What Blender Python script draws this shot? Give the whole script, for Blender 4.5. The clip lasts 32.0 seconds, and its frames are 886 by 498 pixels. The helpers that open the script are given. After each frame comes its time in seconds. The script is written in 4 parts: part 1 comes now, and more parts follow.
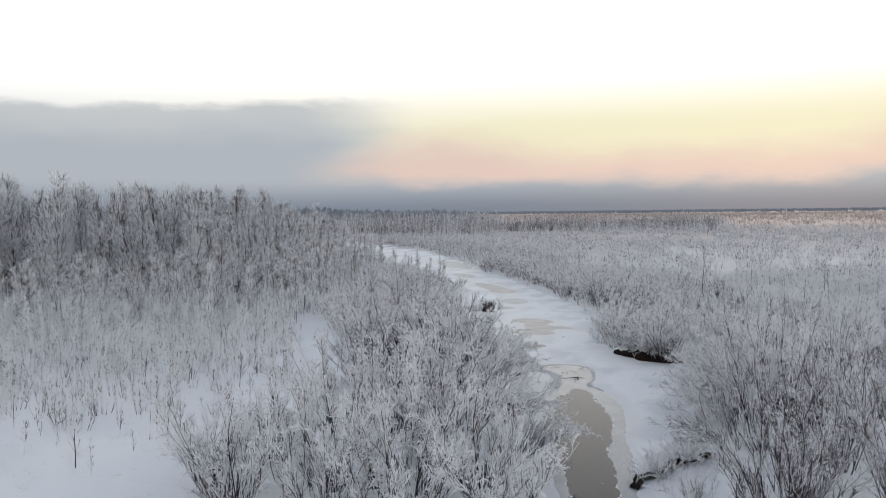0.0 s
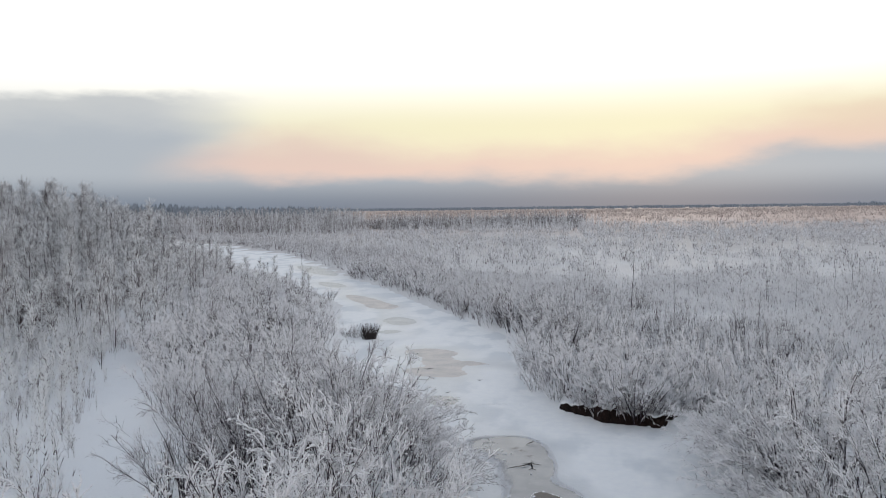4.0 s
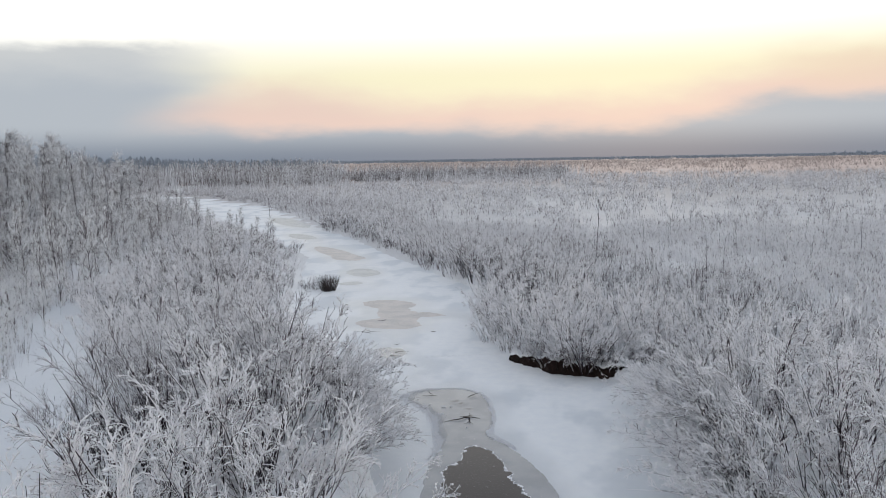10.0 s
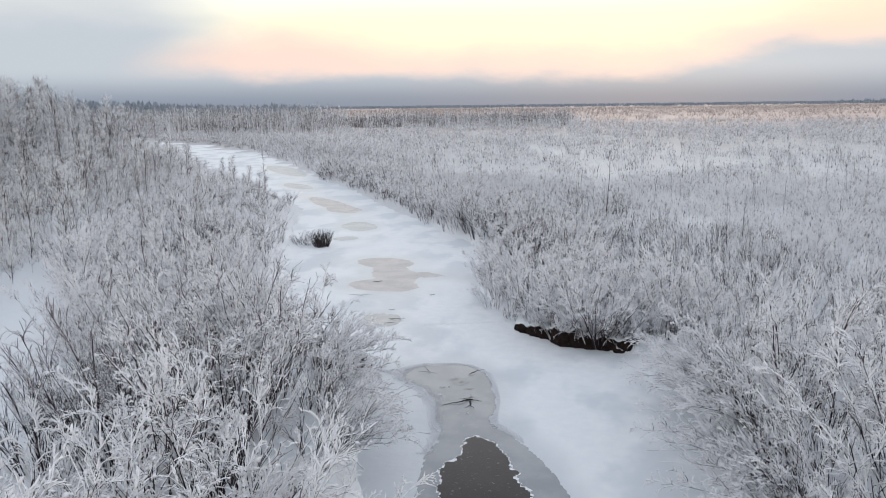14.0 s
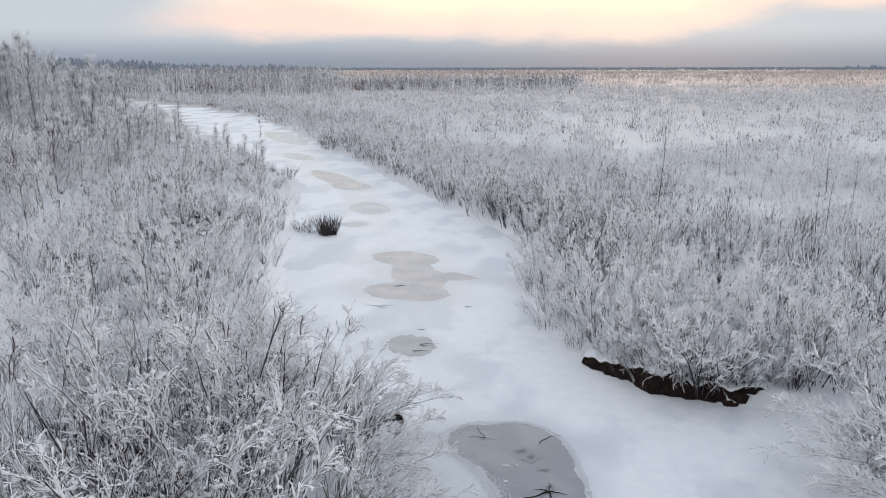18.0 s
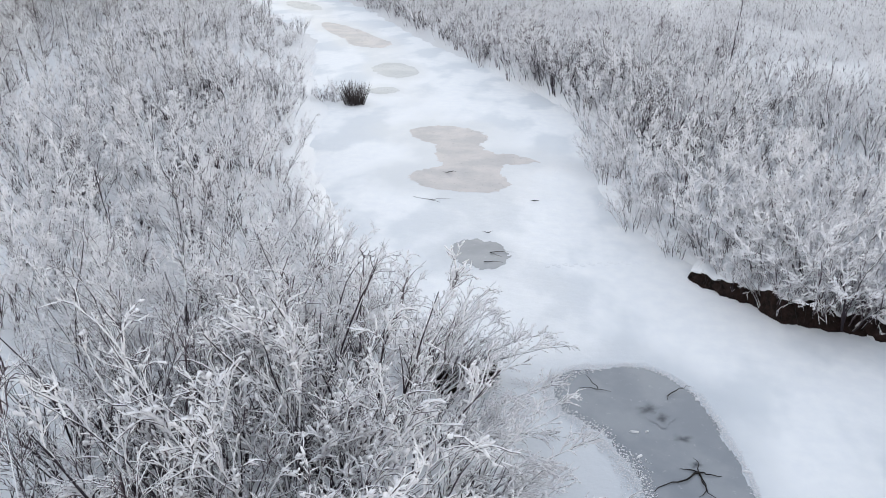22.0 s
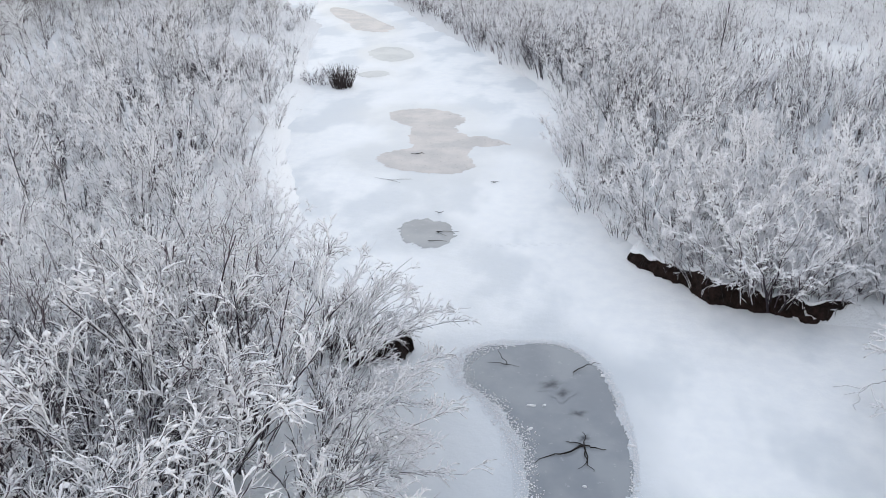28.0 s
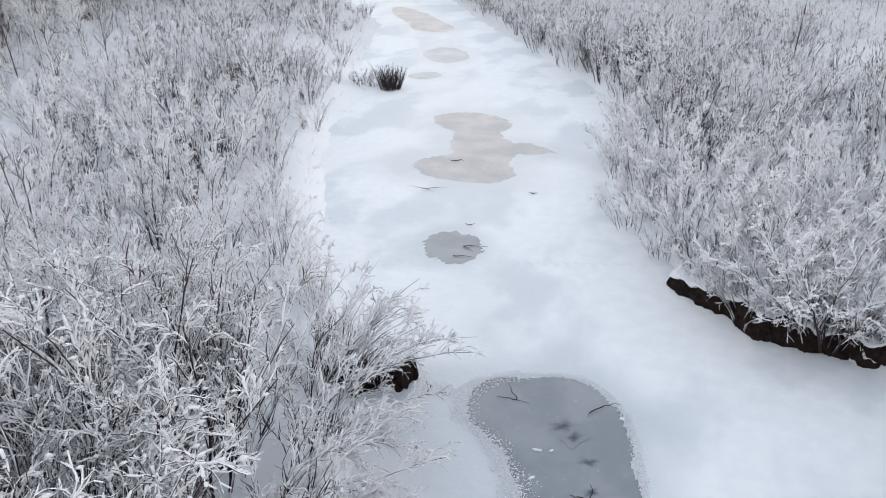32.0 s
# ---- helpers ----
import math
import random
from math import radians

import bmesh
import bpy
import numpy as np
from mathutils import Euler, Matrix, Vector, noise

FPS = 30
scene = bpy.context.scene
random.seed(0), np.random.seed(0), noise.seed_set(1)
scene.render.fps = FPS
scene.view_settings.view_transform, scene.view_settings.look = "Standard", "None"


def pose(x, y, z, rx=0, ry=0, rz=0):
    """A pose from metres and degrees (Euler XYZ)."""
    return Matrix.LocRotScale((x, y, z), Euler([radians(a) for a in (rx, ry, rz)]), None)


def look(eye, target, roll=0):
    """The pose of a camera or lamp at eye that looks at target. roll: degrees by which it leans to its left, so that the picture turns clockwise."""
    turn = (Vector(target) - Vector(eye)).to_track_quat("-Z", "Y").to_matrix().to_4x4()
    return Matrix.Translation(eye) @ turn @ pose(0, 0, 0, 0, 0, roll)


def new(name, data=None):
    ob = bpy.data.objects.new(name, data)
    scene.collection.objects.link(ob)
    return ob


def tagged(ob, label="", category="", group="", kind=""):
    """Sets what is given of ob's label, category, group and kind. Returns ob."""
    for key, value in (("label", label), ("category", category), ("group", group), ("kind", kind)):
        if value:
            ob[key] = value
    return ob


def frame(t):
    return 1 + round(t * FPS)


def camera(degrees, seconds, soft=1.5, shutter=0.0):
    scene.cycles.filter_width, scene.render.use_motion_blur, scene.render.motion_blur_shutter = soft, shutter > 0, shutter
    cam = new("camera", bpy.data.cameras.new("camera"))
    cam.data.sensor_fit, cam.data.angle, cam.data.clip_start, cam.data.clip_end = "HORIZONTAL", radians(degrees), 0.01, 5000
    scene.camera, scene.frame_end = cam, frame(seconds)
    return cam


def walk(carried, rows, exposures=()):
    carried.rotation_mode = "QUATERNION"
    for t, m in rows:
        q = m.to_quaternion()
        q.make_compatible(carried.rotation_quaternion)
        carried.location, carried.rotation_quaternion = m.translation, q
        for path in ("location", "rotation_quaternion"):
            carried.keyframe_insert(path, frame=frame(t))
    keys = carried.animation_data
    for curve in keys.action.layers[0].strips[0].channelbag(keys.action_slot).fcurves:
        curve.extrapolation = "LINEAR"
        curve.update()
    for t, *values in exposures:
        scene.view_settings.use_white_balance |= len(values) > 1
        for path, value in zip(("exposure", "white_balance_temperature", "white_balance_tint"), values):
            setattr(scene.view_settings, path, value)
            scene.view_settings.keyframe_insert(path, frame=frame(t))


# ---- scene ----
cam = camera(59.1, 32.0, soft=0.7)
PATH = [
    (0, (10.259, -32.0, 14.047), (9.565, -30.127, 13.95), -0.7),
    (0.5, (8.857, -28.5, 14.206), (8.176, -26.622, 14.108), -0.8),
    (1, (7.242, -24.77, 14.319), (6.584, -22.884, 14.222), -0.9),
    (1.5, (5.696, -21.241, 14.353), (5.077, -19.342, 14.253), -0.5),
    (2, (4.39, -18.055, 14.503), (3.822, -16.141, 14.4), -0.5),
    (2.5, (3.264, -15.137, 14.423), (2.76, -13.204, 14.319), -0.6),
    (3, (2.394, -12.844, 14.313), (1.966, -10.893, 14.208), -0.4),
    (3.5, (1.528, -11.103, 14.259), (1.157, -9.141, 14.152), -0.4),
    (5.5, (-0.05, -7.866, 13.937), (-0.365, -5.894, 13.819), -1.1),
    (6, (0.115, -7.747, 13.876), (-0.196, -5.776, 13.753), -1.1),
    (7, (1.046, -8.813, 13.941), (0.739, -6.842, 13.806), -0.9),
    (8, (2.262, -8.89, 13.987), (1.953, -6.92, 13.836), -1.0),
    (9, (2.957, -8.013, 13.755), (2.645, -6.045, 13.586), -1.2),
    (10, (3.313, -7.295, 13.702), (3.001, -5.333, 13.471), -1.0),
    (10.5, (3.451, -6.943, 13.702), (3.138, -4.987, 13.422), -1.1),
    (11, (3.456, -6.592, 13.749), (3.143, -4.641, 13.439), -0.9),
    (12, (3.429, -5.616, 13.761), (3.114, -3.67, 13.426), -0.9),
    (13, (3.134, -4.071, 13.821), (2.82, -2.127, 13.47), -1.0),
    (14, (2.666, -2.271, 13.811), (2.351, -0.33, 13.446), -0.7),
    (14.5, (2.345, -1.158, 13.836), (2.029, 0.781, 13.463), -0.6),
    (16.5, (0.416, 3.403, 14.078), (0.11, 5.335, 13.661), -0.2),
    (17, (-0.132, 4.822, 14.081), (-0.441, 6.751, 13.653), -0.1),
    (18, (-1.554, 8.468, 14.008), (-1.861, 10.391, 13.552), -0.1),
    (18.5, (-2.275, 10.391, 14.072), (-2.582, 12.307, 13.588), -0.1),
    (19, (-3.064, 12.111, 14.097), (-3.368, 14.014, 13.565), 0.0),
    (19.5, (-3.903, 13.366, 14.04), (-4.198, 15.242, 13.413), 0.3),
    (20, (-4.646, 14.295, 13.974), (-4.931, 16.137, 13.249), 0.6),
    (20.5, (-5.228, 14.724, 14.11), (-5.51, 16.545, 13.333), 0.3),
    (21, (-5.677, 14.895, 14.118), (-5.957, 16.706, 13.318), 0.2),
    (22, (-5.995, 14.942, 14.111), (-6.276, 16.745, 13.293), -0.0),
    (23, (-5.966, 14.695, 14.176), (-6.245, 16.493, 13.345), -0.2),
    (24, (-5.648, 14.649, 14.039), (-5.929, 16.446, 13.207), -0.2),
    (25, (-4.952, 14.546, 14.037), (-5.239, 16.34, 13.201), -0.3),
    (26, (-3.885, 14.656, 13.923), (-4.185, 16.447, 13.085), -0.4),
    (26.5, (-3.348, 14.769, 13.817), (-3.657, 16.559, 12.979), -0.2),
    (28.5, (-1.636, 15.273, 13.976), (-2.036, 17.039, 13.126), -0.8),
    (29, (-1.39, 15.534, 13.917), (-1.814, 17.294, 13.067), -0.7),
    (30, (-0.996, 16.103, 13.811), (-1.466, 17.852, 12.962), -0.9),
    (31, (-0.737, 16.808, 13.722), (-1.248, 18.546, 12.874), -1.1),
    (32, (-0.623, 17.626, 13.647), (-1.173, 19.353, 12.802), -1.3),
]
EXPOSURES = [(0.0, -0.30), (3.0, -0.27), (6.0, -0.25), (9.0, -0.22), (10.0, -0.2), (11.0, 0.02), (13.0, 0.09), (17.0, 0.12), (19.0, 0.16), (20.3, 0.36), (23.0, 0.40), (26.0, 0.42), (32.0, 0.38)]
walk(cam, [(t, look(e, a, r)) for t, e, a, r in PATH], EXPOSURES)

# ---- world and sun ----
SUN_AZ = radians(6)          # to the right of the y axis
SUN_EL = radians(7)


def node(nt, kind, **kw):
    n = nt.nodes.new(kind)
    for k, v in kw.items():
        if k == "op":
            n.operation = v
        elif k == "blend":
            n.data_type, n.blend_type = "RGBA", v
        else:
            n.inputs[k].default_value = v
    return n


def math_node(nt, op, a, b=None, c=None, clamp=False):
    n = nt.nodes.new("ShaderNodeMath")
    n.operation, n.use_clamp = op, clamp
    for i, v in enumerate((a, b, c)):
        if v is None:
            continue
        if isinstance(v, (int, float)):
            n.inputs[i].default_value = v
        else:
            nt.links.new(v, n.inputs[i])
    return n.outputs[0]


def map_range(nt, v, a, b, c=0.0, d=1.0, smooth=True):
    n = nt.nodes.new("ShaderNodeMapRange")
    n.interpolation_type = "SMOOTHSTEP" if smooth else "LINEAR"
    nt.links.new(v, n.inputs["Value"])
    for k, x in (("From Min", a), ("From Max", b), ("To Min", c), ("To Max", d)):
        if isinstance(x, (int, float)):
            n.inputs[k].default_value = x
        else:
            nt.links.new(x, n.inputs[k])
    return n.outputs["Result"]


def mix(nt, fac, a, b, blend="MIX"):
    n = nt.nodes.new("ShaderNodeMix")
    n.data_type, n.blend_type = "RGBA", blend
    for k, v in ((0, fac), (6, a), (7, b)):
        if isinstance(v, (int, float)):
            n.inputs[k].default_value = v
        elif isinstance(v, tuple):
            n.inputs[k].default_value = (*v, 1.0)
        else:
            nt.links.new(v, n.inputs[k])
    return n.outputs[2]


def noise_node(nt, vec, scale, detail=4.0, rough=0.55):
    n = nt.nodes.new("ShaderNodeTexNoise")
    n.inputs["Scale"].default_value, n.inputs["Detail"].default_value, n.inputs["Roughness"].default_value = scale, detail, rough
    if vec is not None:
        nt.links.new(vec, n.inputs["Vector"])
    return n.outputs["Fac"]


def scaled(nt, vec, s):
    n = nt.nodes.new("ShaderNodeMapping")
    n.inputs["Scale"].default_value = s
    nt.links.new(vec, n.inputs["Vector"])
    return n.outputs["Vector"]


world = bpy.data.worlds.new("winter_dawn")
scene.world = world
world.use_nodes = True
wt = world.node_tree
wt.nodes.clear()
w_dir = wt.nodes.new("ShaderNodeTexCoord").outputs["Generated"]
sep = wt.nodes.new("ShaderNodeSeparateXYZ")
wt.links.new(w_dir, sep.inputs[0])
elev = math_node(wt, "MULTIPLY", math_node(wt, "ARCSINE", sep.outputs[2]), 57.2958)
azim = math_node(wt, "MULTIPLY", math_node(wt, "ARCTAN2", sep.outputs[0], sep.outputs[1]), 57.2958)
streak = noise_node(wt, scaled(wt, w_dir, (5, 5, 22)), 1.0, 5.0, 0.5)
puff = noise_node(wt, scaled(wt, w_dir, (14, 14, 40)), 1.0, 4.0, 0.55)
wisp = noise_node(wt, scaled(wt, w_dir, (2.2, 2.2, 9)), 1.0, 3.0, 0.5)
wob = math_node(wt, "ADD", math_node(wt, "MULTIPLY_ADD", streak, 3.6, -1.8), math_node(wt, "MULTIPLY_ADD", puff, 2.8, -1.4))
lean_az = math_node(wt, "ADD", azim, math_node(wt, "MULTIPLY_ADD", wisp, 26.0, -13.0))
warm = map_range(wt, math_node(wt, "ABSOLUTE", math_node(wt, "SUBTRACT", lean_az, 8.0)), 16.0, 60.0, 1.0, 0.0)
high = map_range(wt, elev, 12.0, 42.0)
clear_low = mix(wt, warm, (0.98, 1.0, 1.0), (1.12, 1.055, 0.75))
glow = mix(wt, map_range(wt, elev, 5.5, 10.5), clear_low, (1.46, 1.44, 1.40))
rest = mix(wt, high, glow, (0.56, 0.635, 0.752))
fog_col = mix(wt, map_range(wt, elev, 0.0, 2.6), (0.255, 0.305, 0.385), (0.545, 0.595, 0.655))


def fog_bank(top, rim, low, fade):
    """The sky with a bank of fog up to an uneven edge."""
    rel = math_node(wt, "SUBTRACT", math_node(wt, "ADD", elev, math_node(wt, "MULTIPLY", wob, 0.5)), top)
    body = mix(wt, map_range(wt, rel, -low, 0.35), fog_col, rim)
    return mix(wt, map_range(wt, rel, 0.1, fade), body, rest)


# fog over the horizon, higher towards the left, with a rose edge below the glow
high_bank = fog_bank(6.9, (0.70, 0.725, 0.74), 2.5, 1.0)
low_bank = fog_bank(math_node(wt, "ADD", 2.5, map_range(wt, lean_az, 2.0, 15.0, 0.0, 1.6)), (1.0, 0.77, 0.67), 1.25, 3.0)
sky_paint = mix(wt, map_range(wt, lean_az, -32.0, -19.0), high_bank, low_bank)
# rosy mist at the end of the high bank, and an orange veil over the fog on the other side
def veil(base, az, half, low, top, colour, most):
    across = map_range(wt, math_node(wt, "ABSOLUTE", math_node(wt, "SUBTRACT", lean_az, az)), 1.0, half, most, 0.0)
    up = math_node(wt, "ADD", elev, math_node(wt, "MULTIPLY", wob, 0.4))
    band = math_node(wt, "MULTIPLY", map_range(wt, up, low - 1.5, low + 0.6), map_range(wt, up, top - 0.8, top + 1.4, 1.0, 0.0))
    return mix(wt, math_node(wt, "MULTIPLY", across, band), base, colour)


sky_paint = veil(sky_paint, -19.0, 9.0, 3.2, 5.2, (0.90, 0.68, 0.62), 0.6)
sky_paint = veil(sky_paint, 20.0, 9.0, 4.6, 6.6, (0.98, 0.76, 0.60), 0.55)
sky_tex = wt.nodes.new("ShaderNodeTexSky")
sky_tex.sky_type, sky_tex.sun_disc = "NISHITA", False
sky_tex.sun_elevation, sky_tex.sun_rotation = SUN_EL, SUN_AZ
bg_sky = node(wt, "ShaderNodeBackground", Strength=0.05)
wt.links.new(sky_tex.outputs[0], bg_sky.inputs["Color"])
bg_cloud = node(wt, "ShaderNodeBackground", Strength=1.0)
wt.links.new(sky_paint, bg_cloud.inputs["Color"])
mix_bg = node(wt, "ShaderNodeMixShader", Fac=0.97)
wt.links.new(bg_sky.outputs[0], mix_bg.inputs[1])
wt.links.new(bg_cloud.outputs[0], mix_bg.inputs[2])
w_out = wt.nodes.new("ShaderNodeOutputWorld")
wt.links.new(mix_bg.outputs[0], w_out.inputs["Surface"])

sun_data = bpy.data.lights.new("sun", "SUN")
sun_data.energy, sun_data.angle, sun_data.color = 0.5, radians(14), (1.0, 0.86, 0.72)
sun = new("sun", sun_data)
sun.matrix_world = look((200 * math.sin(SUN_AZ), 200 * math.cos(SUN_AZ), 200 * math.tan(SUN_EL)), (0, 0, 0))


# ---- materials ----
def material(name, rough=0.8, spec=0.3):
    m = bpy.data.materials.new(name)
    m.use_nodes = True
    nt = m.node_tree
    b = nt.nodes["Principled BSDF"]
    b.inputs["Roughness"].default_value = rough
    b.inputs["Specular IOR Level"].default_value = spec
    return m, nt, b


def bump(nt, b, height, strength, dist):
    n = nt.nodes.new("ShaderNodeBump")
    n.inputs["Strength"].default_value, n.inputs["Distance"].default_value = strength, dist
    nt.links.new(height, n.inputs["Height"])
    nt.links.new(n.outputs[0], b.inputs["Normal"])


def position(nt):
    return nt.nodes.new("ShaderNodeNewGeometry").outputs["Position"]


def snow_material():
    m, nt, b = material("snow", 0.75, 0.2)
    p = position(nt)
    big, mid, fine = noise_node(nt, p, 0.05, 3), noise_node(nt, p, 0.6, 5), noise_node(nt, p, 7.0, 4, 0.6)
    c = mix(nt, map_range(nt, big, 0.35, 0.65), (0.80, 0.815, 0.84), (0.86, 0.865, 0.875))
    tuft = map_range(nt, math_node(nt, "MULTIPLY", mid, fine), 0.34, 0.46)
    c = mix(nt, math_node(nt, "MULTIPLY", tuft, 0.45), c, (0.42, 0.39, 0.37))
    sp = nt.nodes.new("ShaderNodeSeparateXYZ")
    nt.links.new(p, sp.inputs[0])
    brush = noise_node(nt, scaled(nt, p, (0.35, 0.12, 1)), 1.0, 6, 0.7)
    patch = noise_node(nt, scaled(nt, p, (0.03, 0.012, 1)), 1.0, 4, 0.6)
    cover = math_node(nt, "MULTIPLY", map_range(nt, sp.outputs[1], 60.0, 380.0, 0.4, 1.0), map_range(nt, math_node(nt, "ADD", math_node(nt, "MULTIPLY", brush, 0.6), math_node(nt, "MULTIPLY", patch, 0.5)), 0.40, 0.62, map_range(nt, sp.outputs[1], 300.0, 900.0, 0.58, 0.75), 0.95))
    # past 260 m the brush tone turns peach: warm sunlight put into the colour
    sunlit_cover = mix(nt, map_range(nt, sp.outputs[1], 260.0, 650.0), (0.45, 0.42, 0.415), (0.62, 0.475, 0.41))
    c = mix(nt, math_node(nt, "MULTIPLY", cover, map_range(nt, sp.outputs[1], 60.0, 110.0)), c, sunlit_cover)
    nt.links.new(c, b.inputs["Base Color"])
    h = math_node(nt, "ADD", math_node(nt, "MULTIPLY", mid, 0.7), math_node(nt, "MULTIPLY", fine, 0.3))
    bump(nt, b, h, 0.5, 0.25)
    return m


def river_material():
    m, nt, b = material("snow_covered_ice", 0.6, 0.3)
    p = position(nt)
    at = nt.nodes.new("ShaderNodeAttribute")
    at.attribute_name = "wet"
    n1 = noise_node(nt, scaled(nt, p, (0.22, 0.13, 1)), 1.0, 4, 0.5)
    n2 = noise_node(nt, p, 1.6, 5, 0.6)
    fine = noise_node(nt, p, 14.0, 3, 0.6)
    wet = math_node(nt, "ADD", at.outputs["Fac"], math_node(nt, "ADD", math_node(nt, "MULTIPLY_ADD", n2, 0.3, -0.15), math_node(nt, "MULTIPLY_ADD", n1, 1.2, -0.6)))
    thin = map_range(nt, n1, 0.47, 0.60)
    c = mix(nt, map_range(nt, n2, 0.3, 0.7), (0.83, 0.84, 0.86), (0.88, 0.885, 0.89))
    c = mix(nt, math_node(nt, "MULTIPLY", thin, 0.55), c, (0.60, 0.635, 0.675))
    c = mix(nt, map_range(nt, wet, 0.2, 1.0, 0.0, 0.75), c, (0.55, 0.58, 0.62))
    c = mix(nt, math_node(nt, "MULTIPLY", map_range(nt, fine, 0.62, 0.75), 0.12), c, (0.55, 0.56, 0.6))
    nt.links.new(c, b.inputs["Base Color"])
    nt.links.new(map_range(nt, wet, 0.2, 0.8, 0.7, 0.32), b.inputs["Roughness"])
    bump(nt, b, math_node(nt, "ADD", n2, math_node(nt, "MULTIPLY", fine, 0.15)), 0.25, 0.10)
    return m


def pool_ice_material(name, a, c2, rough, spec=0.5, stain=None):
    m, nt, b = material(name, rough, spec)
    p = position(nt)
    n1, n2 = noise_node(nt, p, 0.5, 4), noise_node(nt, p, 5.0, 5, 0.65)
    c = mix(nt, map_range(nt, n1, 0.35, 0.65), a, c2)
    c = mix(nt, math_node(nt, "MULTIPLY", map_range(nt, n2, 0.6, 0.72), 0.25), c, (0.6, 0.62, 0.64))
    if stain:
        at = nt.nodes.new("ShaderNodeAttribute")
        at.attribute_name = "stain"
        soft = math_node(nt, "MULTIPLY", at.outputs["Fac"], map_range(nt, noise_node(nt, p, 2.5, 3, 0.55), 0.35, 0.62, 0.5, 1.0))
        c = mix(nt, map_range(nt, soft, 0.0, 0.9), c, stain)
    nt.links.new(c, b.inputs["Base Color"])
    nt.links.new(map_range(nt, n2, 0.3, 0.7, rough * 0.7, rough * 1.4), b.inputs["Roughness"])
    bump(nt, b, n2, 0.06, 0.02)
    return m


def frost_wood(name, bark, frost, lo, hi, amount, broad=False):
    """Bark with rime: most of it on upward faces, in patches."""
    m, nt, b = material(name, 0.85, 0.15)
    g = nt.nodes.new("ShaderNodeNewGeometry")
    s = nt.nodes.new("ShaderNodeSeparateXYZ")
    nt.links.new(g.outputs["Normal"], s.inputs[0])
    n1 = noise_node(nt, g.outputs["Position"], 0.30 if broad else 3.0, 3, 0.6)
    n2 = noise_node(nt, g.outputs["Position"], 1.6 if broad else 25.0, 2, 0.6)
    isl = nt.nodes.new("ShaderNodeObjectInfo").outputs["Random"]
    v = math_node(nt, "ADD", math_node(nt, "MULTIPLY", s.outputs[2], 0.3 if broad else 0.8), math_node(nt, "MULTIPLY_ADD", n1, 0.95, -0.475))
    v = math_node(nt, "ADD", v, math_node(nt, "MULTIPLY_ADD", n2, 0.6, -0.3 + amount))
    v = math_node(nt, "ADD", v, math_node(nt, "MULTIPLY_ADD", isl, 0.30, -0.15))
    v = math_node(nt, "ADD", v, math_node(nt, "MULTIPLY_ADD", noise_node(nt, g.outputs["Position"], 0.95, 2, 0.5), 1.5, -0.72))
    fac = map_range(nt, v, lo, hi)
    rnd = g.outputs["Random Per Island"]
    bk = mix(nt, rnd, tuple(x * 0.7 for x in bark), tuple(min(1, x * 1.35) for x in bark))
    fr = mix(nt, n1, tuple(x * 0.93 for x in frost), frost)
    nt.links.new(mix(nt, fac, bk, fr), b.inputs["Base Color"])
    return m


def plain_material(name, a, c2, scale, rough=0.9, strength=0.4, dist=0.05):
    m, nt, b = material(name, rough, 0.2)
    p = position(nt)
    n1, n2 = noise_node(nt, p, scale, 5, 0.6), noise_node(nt, p, scale * 9, 4, 0.6)
    v = math_node(nt, "ADD", math_node(nt, "MULTIPLY", n1, 0.65), math_node(nt, "MULTIPLY", n2, 0.35))
    nt.links.new(mix(nt, map_range(nt, v, 0.35, 0.65), a, c2), b.inputs["Base Color"])
    bump(nt, b, v, strength, dist)
    return m


SNOW = snow_material()
RIVER = river_material()
POOL = pool_ice_material("dark_pool_ice", (0.235, 0.25, 0.275), (0.30, 0.315, 0.335), 0.14)
THIN = pool_ice_material("grey_thin_ice", (0.40, 0.425, 0.445), (0.50, 0.52, 0.535), 0.35)
BROWN = pool_ice_material("brownish_pool_ice", (0.39, 0.38, 0.39), (0.53, 0.495, 0.49), 0.36)
CRACK = pool_ice_material("dark_cracked_ice", (0.235, 0.25, 0.275), (0.30, 0.315, 0.335), 0.14, 0.5, (0.055, 0.06, 0.072))
WATER = pool_ice_material("open_water", (0.016, 0.011, 0.013), (0.026, 0.019, 0.021), 0.04, 0.2)
RIME = plain_material("white_rime", (0.83, 0.825, 0.85), (0.90, 0.89, 0.905), 6.0)
SOIL = plain_material("wet_dark_soil", (0.006, 0.004, 0.0035), (0.034, 0.019, 0.016), 4.0, 0.9, 0.9, 0.12)
STEM = frost_wood("willow_bark_with_rime", (0.040, 0.032, 0.039), (0.84, 0.86, 0.89), 0.06, 0.30, 0.02)
BARE = frost_wood("bare_brown_willow_twigs", (0.044, 0.034, 0.040), (0.70, 0.69, 0.73), 0.25, 0.7, 0.0)
TWIG = frost_wood("rimed_willow_twigs", (0.075, 0.058, 0.067), (0.91, 0.908, 0.93), -0.02, 0.20, -0.02)
FROSTY = frost_wood("thickly_rimed_twigs", (0.090, 0.071, 0.081), (0.925, 0.92, 0.94), -0.14, 0.12, 0.18)
SPRAY = frost_wood("white_rime_on_shoots", (0.14, 0.112, 0.122), (0.94, 0.93, 0.95), -0.42, -0.05, 0.14)
CROWN = frost_wood("rimed_birch_crown", (0.12, 0.096, 0.106), (0.90, 0.905, 0.915), -0.25, 0.20, 0.12)
DARKCROWN = frost_wood("thinly_rimed_birch_crown", (0.10, 0.082, 0.092), (0.84, 0.85, 0.87), -0.22, 0.26, 0.15)
